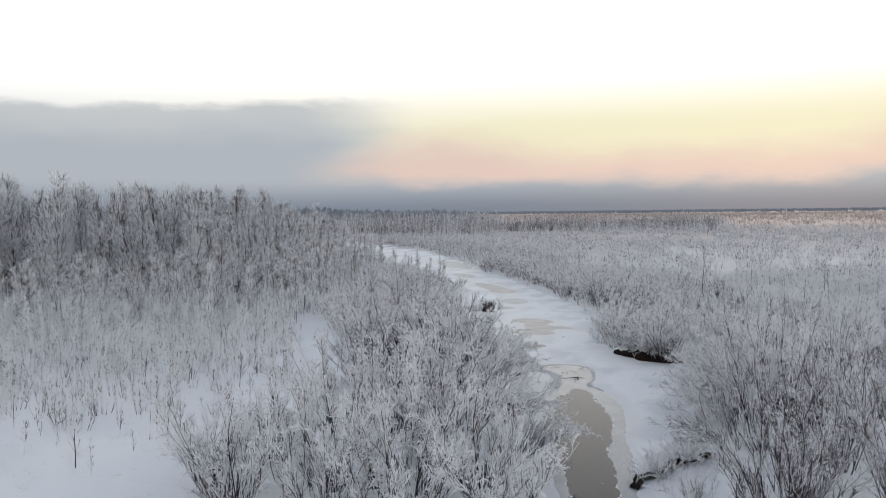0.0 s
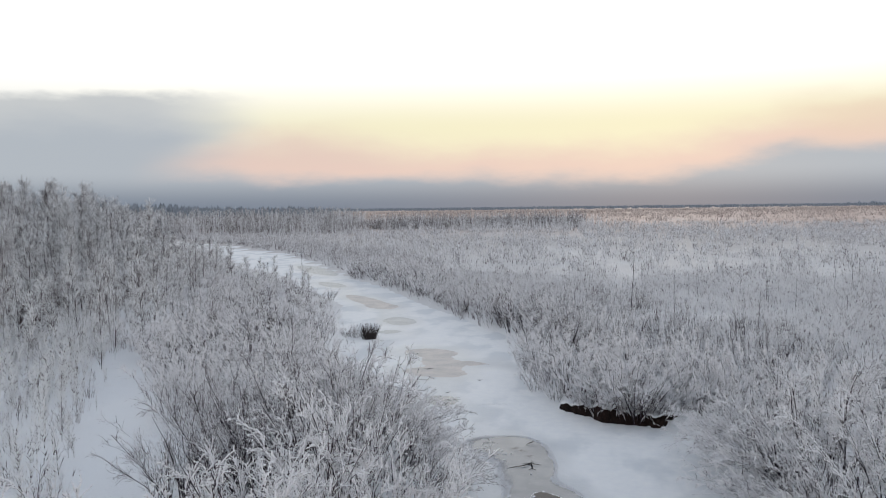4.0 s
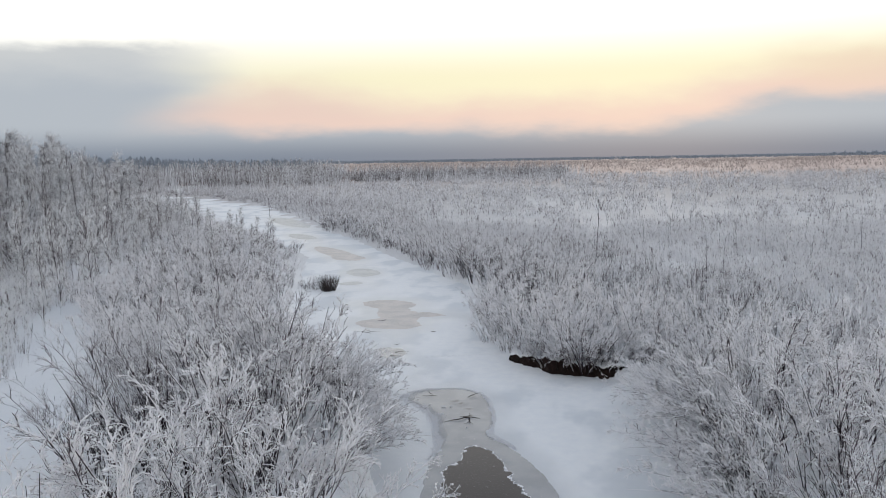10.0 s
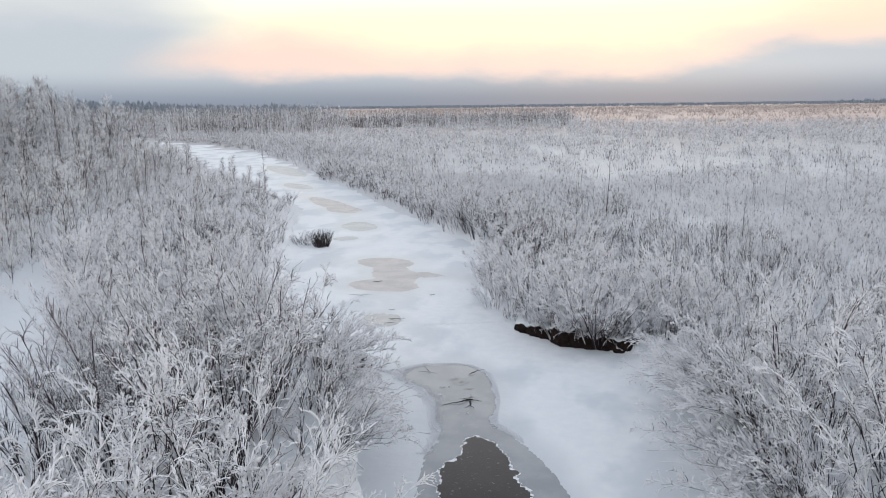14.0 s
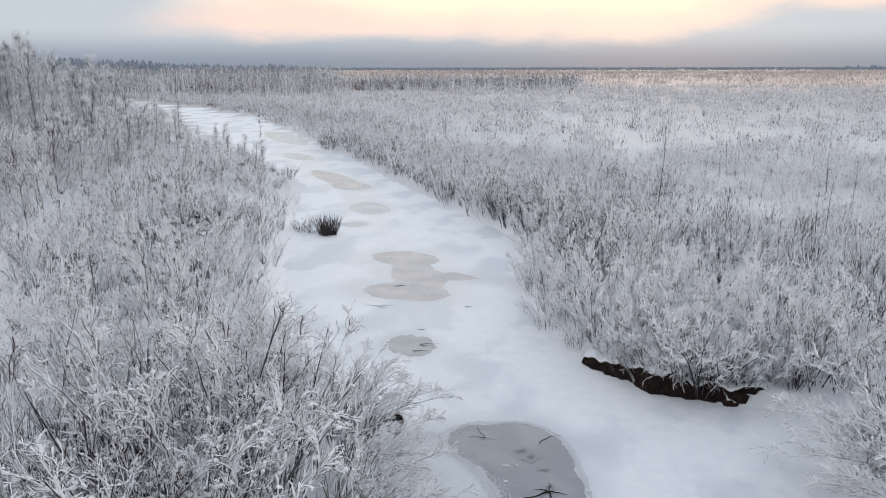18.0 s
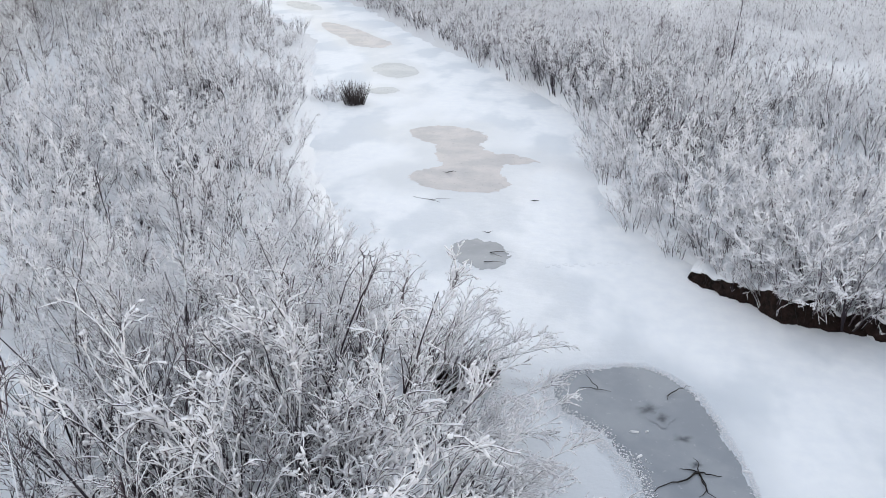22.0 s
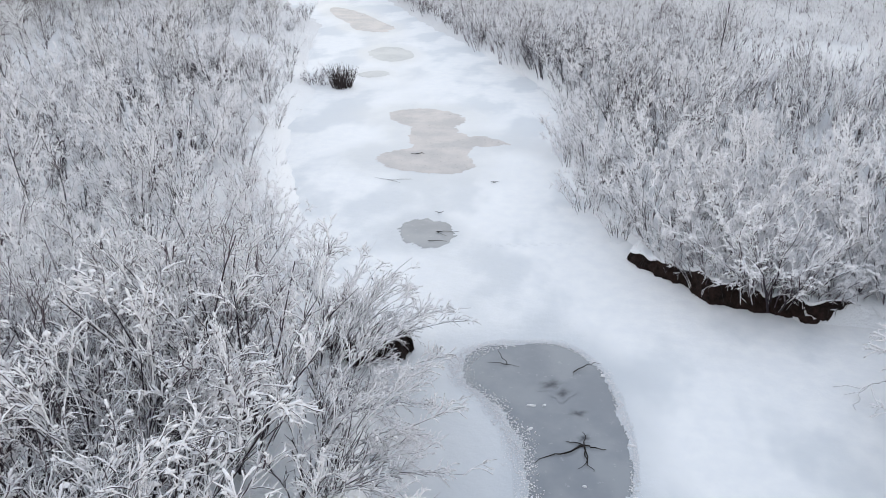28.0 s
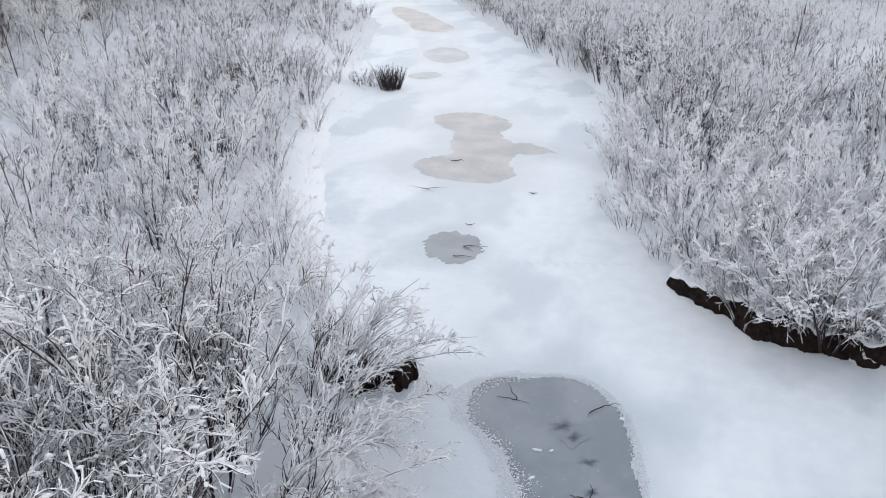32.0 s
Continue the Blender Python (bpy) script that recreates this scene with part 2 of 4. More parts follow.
# Rimed scrub; bark kept paler than near twigs, as painted haze.
FARTWIG = frost_wood("rimed_hazed_scrub", (0.140, 0.112, 0.125), (0.87, 0.865, 0.885), -0.22, 0.36, 0.05, True)
# Golden tint holds the warm low sun on the horizon scrub.
GOLDEN = frost_wood("sun_tinted_grass", (0.26, 0.18, 0.15), (0.82, 0.735, 0.69), 0.0, 0.6, 0.0, True)
DARKTWIG = frost_wood("bare_brown_thicket", (0.110, 0.086, 0.088), (0.74, 0.735, 0.75), -0.05, 0.6, 0.04, True)
MAUVE = frost_wood("mauve_willow_twigs", (0.092, 0.070, 0.080), (0.87, 0.87, 0.895), -0.04, 0.34, 0.02)
BRANCH = plain_material("wet_black_wood", (0.015, 0.013, 0.013), (0.05, 0.045, 0.042), 8.0)
# Needles lightened to grey-blue: the haze of distance is put into their colour.
CONIFER = plain_material("hazed_spruce_needles", (0.17, 0.195, 0.23), (0.29, 0.32, 0.36), 0.3)
REED = frost_wood("dry_sedge", (0.050, 0.040, 0.040), (0.62, 0.63, 0.65), 0.35, 1.0, 0.0)


# ---- mesh helpers ----
rng = np.random.default_rng(7)


def mesh_of(name, verts, faces, mat, smooth=False):
    """A mesh from vertex rows and a list of equal-sided face arrays."""
    me = bpy.data.meshes.new(name)
    verts = np.asarray(verts, dtype=np.float32)
    faces = [np.asarray(f, dtype=np.int32) for f in faces if len(f)]
    loops = np.concatenate([f.ravel() for f in faces])
    counts = np.concatenate([np.full(len(f), f.shape[1]) for f in faces])
    starts = np.concatenate(([0], np.cumsum(counts)[:-1])).astype(np.int32)
    me.vertices.add(len(verts))
    me.vertices.foreach_set("co", verts.ravel())
    me.loops.add(len(loops))
    me.loops.foreach_set("vertex_index", loops)
    me.polygons.add(len(starts))
    me.polygons.foreach_set("loop_start", starts)
    if smooth:
        me.polygons.foreach_set("use_smooth", np.ones(len(starts), dtype=bool))
    me.materials.append(mat)
    me.update(calc_edges=True)
    return me


def knobs(c, s, flat=0.7):
    """Small uneven octahedra: clots of snow."""
    n = len(c)
    dirs = np.array([[1, 0, 0], [0, 1, 0], [-1, 0, 0], [0, -1, 0], [0, 0, flat], [0, 0, -flat]])
    out = c[:, None] + dirs[None] * (s[:, None, None] * rng.uniform(0.5, 1.4, (n, 6, 1)) * rng.uniform(0.55, 1.6, (n, 1, 3)))
    base = (np.arange(n) * 6)[:, None]
    tri = np.concatenate([base + np.array([[a, b, 4]]) for a, b in ((0, 1), (1, 2), (2, 3), (3, 0))]
                         + [base + np.array([[b, a, 5]]) for a, b in ((0, 1), (1, 2), (2, 3), (3, 0))])
    return out.reshape(-1, 3), tri


def unit(v):
    return v / np.maximum(np.linalg.norm(v, axis=-1, keepdims=True), 1e-6)


def curve(start, direction, length, k, bend, wobble):
    """Polylines from start points; bend is added to the direction at every step."""
    pts = [start]
    d = unit(direction)
    for _ in range(k):
        pts.append(pts[-1] + d * (length / k)[:, None])
        d = unit(d + bend + rng.normal(0, wobble, d.shape))
    return np.stack(pts, axis=1)


def branch(par, n, lo, hi, spread, lift, length, taper, k, droop, wobble):
    """n side shoots on each parent polyline."""
    m, kk = par.shape[0], par.shape[1] - 1
    t = rng.uniform(lo, hi, (m, n)) * kk
    i = np.minimum(t.astype(int), kk - 1)
    f = (t - i)[..., None]
    rows = np.arange(m)[:, None]
    a, b = par[rows, i], par[rows, i + 1]
    start = (a + (b - a) * f).reshape(-1, 3)
    d = unit(b - a).reshape(-1, 3)
    side = rng.normal(0, 1, d.shape)
    side = unit(side - d * np.sum(side * d, axis=1, keepdims=True))
    d = unit(d + side * spread + np.array([0, 0, lift]))
    ln = (length * (1 - taper * t / kk) * rng.uniform(0.55, 1.2, (m, n))).ravel()
    return curve(start, d, ln, k, np.array([0, 0, droop]), wobble)


def sticks(poly, r0, r1):
    """A polyline set as three-sided tubes that taper from r0 to r1, each one piece."""
    n, kk = poly.shape[:2]
    d = unit(poly[:, -1] - poly[:, 0])
    ref = np.where(np.abs(d[:, 2:3]) > 0.9, np.array([[1.0, 0, 0]]), np.array([[0, 0, 1.0]]))
    u = unit(np.cross(d, ref))
    v = np.cross(d, u)
    rr = np.linspace(r0, r1, kk)[None, :, None] * rng.uniform(0.75, 1.25, (n, 1, 1))
    ring = [poly + (u * math.cos(a) + v * math.sin(a))[:, None] * rr for a in (0.5, 0.5 + 2 * math.pi / 3, 0.5 + 4 * math.pi / 3)]
    out = np.stack(ring, axis=2).reshape(-1, 3)
    base = (np.arange(n) * kk * 3)[:, None, None] + (np.arange(kk - 1) * 3)[None, :, None]
    quads = np.concatenate([(base + np.array([k, (k + 1) % 3, 3 + (k + 1) % 3, 3 + k])).reshape(-1, 4) for k in range(3)])
    return out, quads


def spikes(poly, r):
    """Straight three-sided spikes from the first to the last point of each line."""
    p, q = poly[:, 0], poly[:, -1]
    d = unit(q - p)
    ref = np.where(np.abs(d[:, 2:3]) > 0.9, np.array([[1.0, 0, 0]]), np.array([[0, 0, 1.0]]))
    u = unit(np.cross(d, ref))
    v = np.cross(d, u)
    n = len(p)
    out = np.empty((n, 4, 3))
    for k in range(3):
        out[:, k] = p + (u * math.cos(0.5 + 2.094 * k) + v * math.sin(0.5 + 2.094 * k)) * (r * rng.uniform(0.75, 1.25, (n, 1)))
    out[:, 3] = q
    base = (np.arange(n) * 4)[:, None]
    return out.reshape(-1, 3), np.concatenate([base + np.array([[k, (k + 1) % 3, 3]]) for k in range(3)])


def joined(parts):
    """Several (vertices, faces) as one."""
    vs, fs, o = [], {}, 0
    for v, f in parts:
        vs.append(v)
        fs.setdefault(f.shape[1], []).append(f + o)
        o += len(v)
    return np.concatenate(vs), [np.concatenate(x) for x in fs.values()]


def pads(poly, count, length, r):
    """Oblong lumps of snow lying along randomly picked stretches of the twigs."""
    n, kk = poly.shape[0], poly.shape[1] - 1
    a = np.minimum(np.repeat(rng.integers(0, n, count // 6 + 1), 6)[:count] + rng.integers(0, 4, count), n - 1)
    k = rng.integers(0, kk, count)
    p, q = poly[a, k], poly[a, k + 1]
    d = unit(q - p)
    c = p + (q - p) * rng.uniform(0.1, 1.0, (count, 1))
    u = unit(np.cross(d, np.array([0.13, 0.07, 1.0])))
    v = np.cross(u, d)
    ln = length * rng.uniform(0.4, 1.3, count)[:, None]
    rr = r * rng.uniform(0.5, 1.35, count)[:, None]
    c = c + np.array([0, 0, 1.0]) * rr * 0.45
    out = np.empty((count, 10, 3))
    out[:, 0], out[:, 9] = c - d * ln * 0.5, c + d * ln * 0.5
    for ring, f in ((0, -0.33), (1, 0.33)):
        for m in range(4):
            w = rr * rng.uniform(0.6, 1.3, (count, 1))
            out[:, 1 + ring * 4 + m] = c + d * ln * f + (u * math.cos(m * 1.571) + v * math.sin(m * 1.571)) * w
    base = (np.arange(count) * 10)[:, None]
    tri = []
    for m in range(4):
        b, e = 1 + m, 1 + (m + 1) % 4
        tri += [base + np.array([[0, e, b]]), base + np.array([[b, e, e + 4]]), base + np.array([[b, e + 4, b + 4]]), base + np.array([[b + 4, e + 4, 9]])]
    return out.reshape(-1, 3), np.concatenate(tri)


def willow(h, stems, out, lean, n2, n3, n4, clots, thick=1.0, k1=6, base=0.16, low=0.36, k3=2, clot=1.0, stout=0.0062, crook=0.0, fine=1.0, reach=0.30):
    """A many-stemmed shrub: its stems one by one, its twigs, its rime, its clots of snow."""
    a = rng.uniform(0, 2 * math.pi, stems)
    rad = np.sqrt(rng.uniform(0, 1, stems))
    start = np.stack([np.cos(a) * rad * h * base, np.sin(a) * rad * h * base, np.full(stems, -0.25)], axis=1)
    tilt = out * (0.15 + rad)
    d = np.stack([np.cos(a) * tilt + lean[0], np.sin(a) * tilt + lean[1], np.ones(stems)], axis=1)
    ln = h * rng.uniform(0.6, 1.12, stems) * 1.06
    droop = np.stack([np.cos(a) * out * 0.09 + lean[0] * 0.12, np.sin(a) * out * 0.09 + lean[1] * 0.12, np.full(stems, -0.24 * abs(lean[0]))], axis=1)
    main = curve(start, d, ln, k1, droop, 0.085 + 0.3 * crook)
    second = branch(main, n2, low, 0.99, 0.58 + crook, 0.34 - 0.4 * crook, h * reach, 0.55, 4, -0.05, 0.16 + 0.6 * crook)
    third = branch(second, n3, 0.15, 1.0, 0.75 + crook, 0.16, h * reach * 0.42, 0.35, k3, -0.21 - 0.3 * crook, 0.24 + 0.5 * crook)
    stem_list = [sticks(main[k:k + 1], stout * h * thick, 0.0019 * h * thick) for k in range(stems)]
    bough = joined([sticks(second, 0.0175 * thick, 0.009 * thick)])
    tw = joined([sticks(third, 0.0115 * thick * fine, 0.0072 * thick * fine)])
    inner = branch(main, n2, 0.04, 0.62, 0.42, 0.4, h * 0.24, 0.3, 2, 0.0, 0.15)
    inner = joined([sticks(inner, 0.015 * thick, 0.008 * thick), sticks(branch(inner, 1, 0.2, 1.0, 0.9, 0.1, h * 0.09, 0.2, 1, 0, 0.2), 0.010 * thick, 0.007 * thick)])
    tips = third[:, 1:].reshape(-1, 3)
    rime = None
    if n4:
        fourth = branch(third, n4, 0.1, 1.0, 0.95, 0.2, h * 0.032, 0.1, 1, -0.05, 0.1)
        rime = joined([sticks(fourth, 0.0105 * thick * fine, 0.0068 * thick * fine)])
        tips = np.concatenate([tips, fourth[:, 1]])
    snow_m = None
    if clots:
        c = tips[rng.integers(0, len(tips), clots)] + rng.normal(0, 0.02, (clots, 3))
        snow_m = joined([knobs(c, rng.uniform(0.45, 1.0, clots) ** 2 * 0.048 * thick * clot),
                         pads(third, clots * 2, 0.15 * clot, 0.019 * clot), pads(second, clots // 2, 0.20 * clot, 0.023 * clot)])
    return stem_list, inner, bough, tw, rime, snow_m


def template(geo, mats, names=("stem", "undergrowth", "bough_spray", "twig_spray", "rime_spray", "snow_load"), far=False):
    """Meshes of one shrub or tree, shared by all its copies: name, mesh, kind."""
    out = []
    bark = mats[0] if isinstance(mats[0], tuple) else (mats[0],)
    if far:
        v, f = joined(geo[0])
        out.append(("stem_clump", mesh_of("stem_clump", v, f, bark[0]), "stuff"))
        geo = ([],) + tuple(geo[1:])
    for k, (v, f) in enumerate(geo[0]):
        out.append((names[0], mesh_of(names[0], v, [f], bark[k % len(bark)]), ""))
    for nm, g, mat in zip(names[1:], geo[1:], mats[1:]):
        if g is not None:
            out.append((nm, mesh_of(nm, g[0], g[1], mat), "stuff"))
    return out


def plant(name, meshes, m, label, category, group):
    ob = new(name)
    ob.empty_display_size = 0.2
    ob.matrix_world = m
    for nm, me, kind in meshes:
        c = new(nm, me)
        c.parent = ob
        tagged(c, kind=kind)
    return tagged(ob, label, category, group)


def part(name, me, parent, label=""):
    ob = new(name, me)
    ob.parent = parent
    return tagged(ob, label)


# ---- plan of the river ----
BANK_Y = np.array([-400, -60, -20, 5, 14, 22, 26, 30, 35, 40.5, 41.0, 42.0, 43.2, 44.6, 49, 55.5, 62, 68, 76, 88, 100, 122, 139, 178, 222, 268, 339.0])
BANK_R = np.array([60, 30, 16, 9.2, 9.3, 9.6, 9.6, 8.8, 7.9, 7.5, 4.2, 2.5, 1.1, -0.3, -2.7, -4.6, -3.8, -4.7, -8.8, -15.2, -22, -32.5, -43, -64, -90, -128, -205])
BANK_L = np.array([40, 18, 8, 2.2, -0.8, -3.6, -5.2, -6.7, -8.4, -10.8, -11, -12, -13, -14, -15.5, -18.8, -21.3, -22.4, -25.5, -29, -33, -48, -58, -86, -112, -150, -232])
PATH_Y = np.array([-60, -20, 0, 10, 17, 24, 30, 40, 50, 60, 68, 90.0])
PATH_X = np.array([-14, -15, -16, -17, -18, -21, -25, -30, -36, -44, -51, -70.0])


def bank_r(y):
    return np.interp(y, BANK_Y, BANK_R)


def bank_l(y):
    return np.interp(y, BANK_Y, BANK_L)


def trail(y):
    return np.interp(y, PATH_Y, PATH_X)


def wave(x, y):
    return (np.sin(x * 0.23 + 1.3) * np.cos(y * 0.19) + 0.6 * np.sin(x * 0.61 + y * 0.47) + 0.35 * np.sin(1.37 * x - 1.11 * y) + 0.2 * np.sin(2.9 * x + 2.3 * y)) / 2.15


def ground_z(x, y):
    """Height of the land over the ice; it dips under the ice in the river."""
    x, y = np.asarray(x, float), np.asarray(y, float)
    cosine = np.where(y > 60, 0.75, 0.96)
    inside = np.maximum(bank_l(y) - x, x - bank_r(y)) * cosine
    inside = np.where(y > 345, np.maximum(inside, (y - 345) * 0.5), inside) + (0.5 - 0.45 * np.exp(-(((x - 3.4) / 6) ** 4 + ((y - 42.8) / 4) ** 4))) * (0.6 * wave(x * 1.7, y * 1.7) + 0.8 * wave(x * 0.7 + 2, y * 0.7))
    steep = np.clip(1.6 * np.exp(-(((x - 3.4) / 4.6) ** 4 + ((y - 42.8) / 3.2) ** 4)), 0, 1)
    step = np.clip((inside + 0.5 - 1.05 * steep) / (2.6 - 2.0 * steep), 0, 1)
    step = step * step * (3 - 2 * step)
    land = 0.62 + 0.16 * wave(x, y) + 0.25 * wave(x * 0.17, y * 0.17)
    cut = np.exp(-(((x - trail(y)) / 1.6) ** 2)) * (y < 80)
    return -0.35 + step * (0.35 + land - 0.12 * cut)


def axis(fine_lo, fine_hi, step, lo, hi, grow):
    mid = list(np.arange(fine_lo, fine_hi + 1e-6, step))
    s = step
    while mid[-1] < hi:
        s *= grow
        mid.append(min(mid[-1] + s, hi))
    s = step
    while mid[0] > lo:
        s *= grow
        mid.insert(0, max(mid[0] - s, lo))
    return np.array(mid)


def grid_faces(nx, ny):
    i, j = np.meshgrid(np.arange(nx - 1), np.arange(ny - 1), indexing="ij")
    a = (i * ny + j).ravel()
    return np.stack([a, a + ny, a + ny + 1, a + 1], axis=1)


gx, gy = axis(-40, 26, 0.6, -4200, 4200, 1.11), axis(2, 70, 0.6, -1500, 4700, 1.085)
X, Y = np.meshgrid(gx, gy, indexing="ij")
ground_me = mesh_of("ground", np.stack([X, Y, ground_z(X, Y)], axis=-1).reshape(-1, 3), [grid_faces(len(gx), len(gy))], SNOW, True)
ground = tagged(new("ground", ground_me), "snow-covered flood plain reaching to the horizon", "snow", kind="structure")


# ---- ice, pools and open water ----
def ellipse(x, y, cx, cy, rx, ry, turn=0.0):
    """Roughly the distance inside an ellipse, in metres."""
    c, s = math.cos(radians(turn)), math.sin(radians(turn))
    u, v = (x - cx) * c + (y - cy) * s, -(x - cx) * s + (y - cy) * c
    return (1 - np.sqrt((u / rx) ** 2 + (v / ry) ** 2)) * min(rx, ry)


def blend(fields, k):
    """Soft union."""
    return k * np.log(sum(np.exp(np.clip(f / k, -60, 60)) for f in fields))


def ragged(x, y, a):
    return a * (0.6 * np.sin(2.1 * x + 1.7 * y) + 0.5 * np.sin(4.3 * x - 3.1 * y + 1) + 0.35 * np.sin(9.7 * x + 6.1 * y) + 0.3 * np.sin(17 * x - 13 * y) + 0.25 * np.sin(31 * x + 27 * y))


def near_pool(x, y):
    return blend([ellipse(x, y, -3.63, 35.57, 2.22, 1.65, -17), ellipse(x, y, -2.8, 34.7, 1.37, 2.64, 4), ellipse(x, y, -1.81, 31.79, 1.26, 2.63, -4),
                  ellipse(x, y, 0.53, 21.77, 2.81, 8.11, 13), ellipse(x, y, 2.51, 12.68, 2.41, 11.27, 14)], 0.35)


def open_water(x, y):
    return blend([ellipse(x, y, -0.5, 26.57, 0.87, 1.78, 15), ellipse(x, y, -0.2, 22.29, 1.31, 3.86, 18), ellipse(x, y, 1.2, 17.91, 1.94, 7.5, 9), ellipse(x, y, 3.1, 9.53, 1.38, 7.53, 14)], 0.2)


def middle_pool(x, y):
    return blend([ellipse(x, y, -11.46, 55.45, 2.86, 1.94, -16), ellipse(x, y, -13.25, 64.1, 2.75, 2.1, -24), ellipse(x, y, -11.45, 59.3, 1.75, 3.6, 24),
                  ellipse(x, y, -8.95, 59.49, 1.2, 0.95, -20), ellipse(x, y, -7.9, 59.5, 0.9, 0.2, -20)], 0.22)


def small_pool(x, y):
    return ellipse(x, y, -9.15, 45.83, 1.26, 1.55, 12)


def upper_pool(x, y):
    return blend([ellipse(x, y, -21.2, 84.4, 2.0, 3.5, 22), ellipse(x, y, -20.4, 76.2, 1.3, 1.3, 20)], 0.3)


def amber_pool(x, y):
    return blend([ellipse(x, y, -30.6, 104.2, 1.9, 9.5, 34), ellipse(x, y, -27.2, 98.6, 2.2, 3.4, 34)], 0.3)


def far_pool(x, y):
    return blend([ellipse(x, y, -44, 128, 2.0, 6.0, 35), ellipse(x, y, -58, 160, 3.0, 16.0, 32)], 0.3)


rows_y = np.concatenate([np.arange(-60, 4, 4.0), np.arange(4, 72, 0.35), np.arange(72, 130, 1.0), np.arange(130, 352, 5.0)])
cols = np.linspace(0, 1, 64)
YY = np.repeat(rows_y[:, None], len(cols), axis=1)
XX = (bank_l(YY) - 2.2) + (bank_r(YY) - bank_l(YY) + 4.4) * cols[None]
wet = np.maximum.reduce([1 + f(XX, YY) / w for f, w in ((lambda x, y: near_pool(x + 2.0, y + 0.4), 2.2), (near_pool, 1.9), (middle_pool, 3.6), (small_pool, 1.6), (upper_pool, 2.0), (amber_pool, 2.5), (far_pool, 3.0))])
slush = 0.62 - np.abs(XX - np.interp(YY, [36, 46, 58, 70, 84, 104, 130], [-5, -8.8, -11.6, -16, -21, -30, -44])) / 9.0
wet = np.maximum(wet, np.where((YY > 38) & (YY < 125), slush, 0.0))
ice_me = mesh_of("river_ice", np.stack([XX, YY, np.zeros_like(XX)], axis=-1).reshape(-1, 3), [grid_faces(len(rows_y), len(cols))[:, ::-1]], RIVER, True)
att = ice_me.attributes.new("wet", "FLOAT", "POINT")
att.data.foreach_set("value", np.clip(wet, 0, 1).astype(np.float32).ravel())
river_ice = tagged(new("water", ice_me), "frozen river under wind-smoothed snow with grey wet patches", "river ice", kind="structure")


def pool(name, field, box, step, z, mat, label, category, rag):
    """A flat patch bounded by a field: grid corners near the edge move onto it."""
    xs, ys = np.arange(box[0], box[2], step), np.arange(box[1], box[3], step)
    px, py = np.meshgrid(xs, ys, indexing="ij")
    f = lambda a, b: field(a, b) + ragged(a, b, rag)
    val = f(px, py)
    e = step * 0.25
    dx, dy = (f(px + e, py) - f(px - e, py)) / (2 * e), (f(px, py + e) - f(px, py - e)) / (2 * e)
    g2 = np.maximum(dx * dx + dy * dy, 0.05)
    move = np.clip(-val / g2, -step, step)
    near = (val < 0) & (val > -step * 0.75 * np.sqrt(g2))
    px, py = np.where(near, px + move * dx, px), np.where(near, py + move * dy, py)
    ok = ((val >= 0) | near).ravel()
    faces = grid_faces(len(xs), len(ys))
    faces = faces[ok[faces].all(axis=1)]
    used = np.unique(faces)
    back = np.zeros(px.size, dtype=int)
    back[used] = np.arange(len(used))
    co = np.stack([px.ravel(), py.ravel(), np.full(px.size, z)], axis=1)[used]
    me = mesh_of(name, co, [back[faces]], mat)
    return tagged(new(name, me), label, category, kind="structure")


pool("dark_ice", near_pool, (-8, 1, 8, 39), 0.12, 0.010, POOL, "large pool of smooth dark grey ice on the river", "ice pool", 0.05)
pool("ice_rim", lambda x, y: open_water(x, y) + 0.045, (-6, 1, 8, 30), 0.08, 0.015, RIME, "pale ragged rim of ice round the open water", "ice rim", 0.09)
pool("water_channel", open_water, (-6, 1, 8, 30), 0.10, 0.020, WATER, "open dark brown water in a gap of the ice", "water", 0.09)
pool("bare_ice", middle_pool, (-18.5, 51, -6, 68), 0.12, 0.006, BROWN, "brownish bare ice patch amid snow", "ice pool", 0.10)
pool("bare_ice", small_pool, (-11, 43.5, -7, 48), 0.07, 0.006, POOL, "small round dark patch of bare ice", "ice pool", 0.16)
pool("bare_ice", upper_pool, (-26, 73, -17, 90), 0.25, 0.006, THIN, "faint grey bare ice patch upstream", "ice pool", 0.08)
pool("bare_ice", amber_pool, (-40, 92, -22, 114), 0.25, 0.006, BROWN, "long brownish bare ice patch upstream", "ice pool", 0.08)
pool("bare_ice", far_pool, (-75, 105, -30, 178), 0.5, 0.006, THIN, "faint grey bare ice far upstream", "ice pool", 0.08)

# frost flowers strewn along the edge of the pool
cx, cy = rng.uniform(-7.6, 1, 110000), rng.uniform(26.5, 38.5, 110000)
dd = near_pool(cx, cy)
ok = np.abs(dd + 0.08) < (0.15 + 0.40 * np.clip(wave(cx * 2.2, cy * 1.6) + np.where(cx < -1.2 - 0.3 * (cy - 30), 0.35, -0.3), 0, 1)) * rng.uniform(0, 1, len(dd)) ** 1.5
ok |= (ellipse(cx, cy, -6.3, 36.0, 1.0, 0.5, -10) > rng.uniform(0, 0.4, len(cx))) & (rng.uniform(0, 1, len(cx)) < 0.5)
cx, cy = cx[ok][:9000], cy[ok][:9000]
fv, ff = knobs(np.stack([cx, cy, np.full(len(cx), 0.02)], axis=1), rng.uniform(0.008, 0.028, len(cx)), 0.6)
tagged(new("frost_flowers", mesh_of("frost_flowers", fv, [ff], RIME)), "white frost flowers strewn along the ice edge", "frost", kind="stuff")


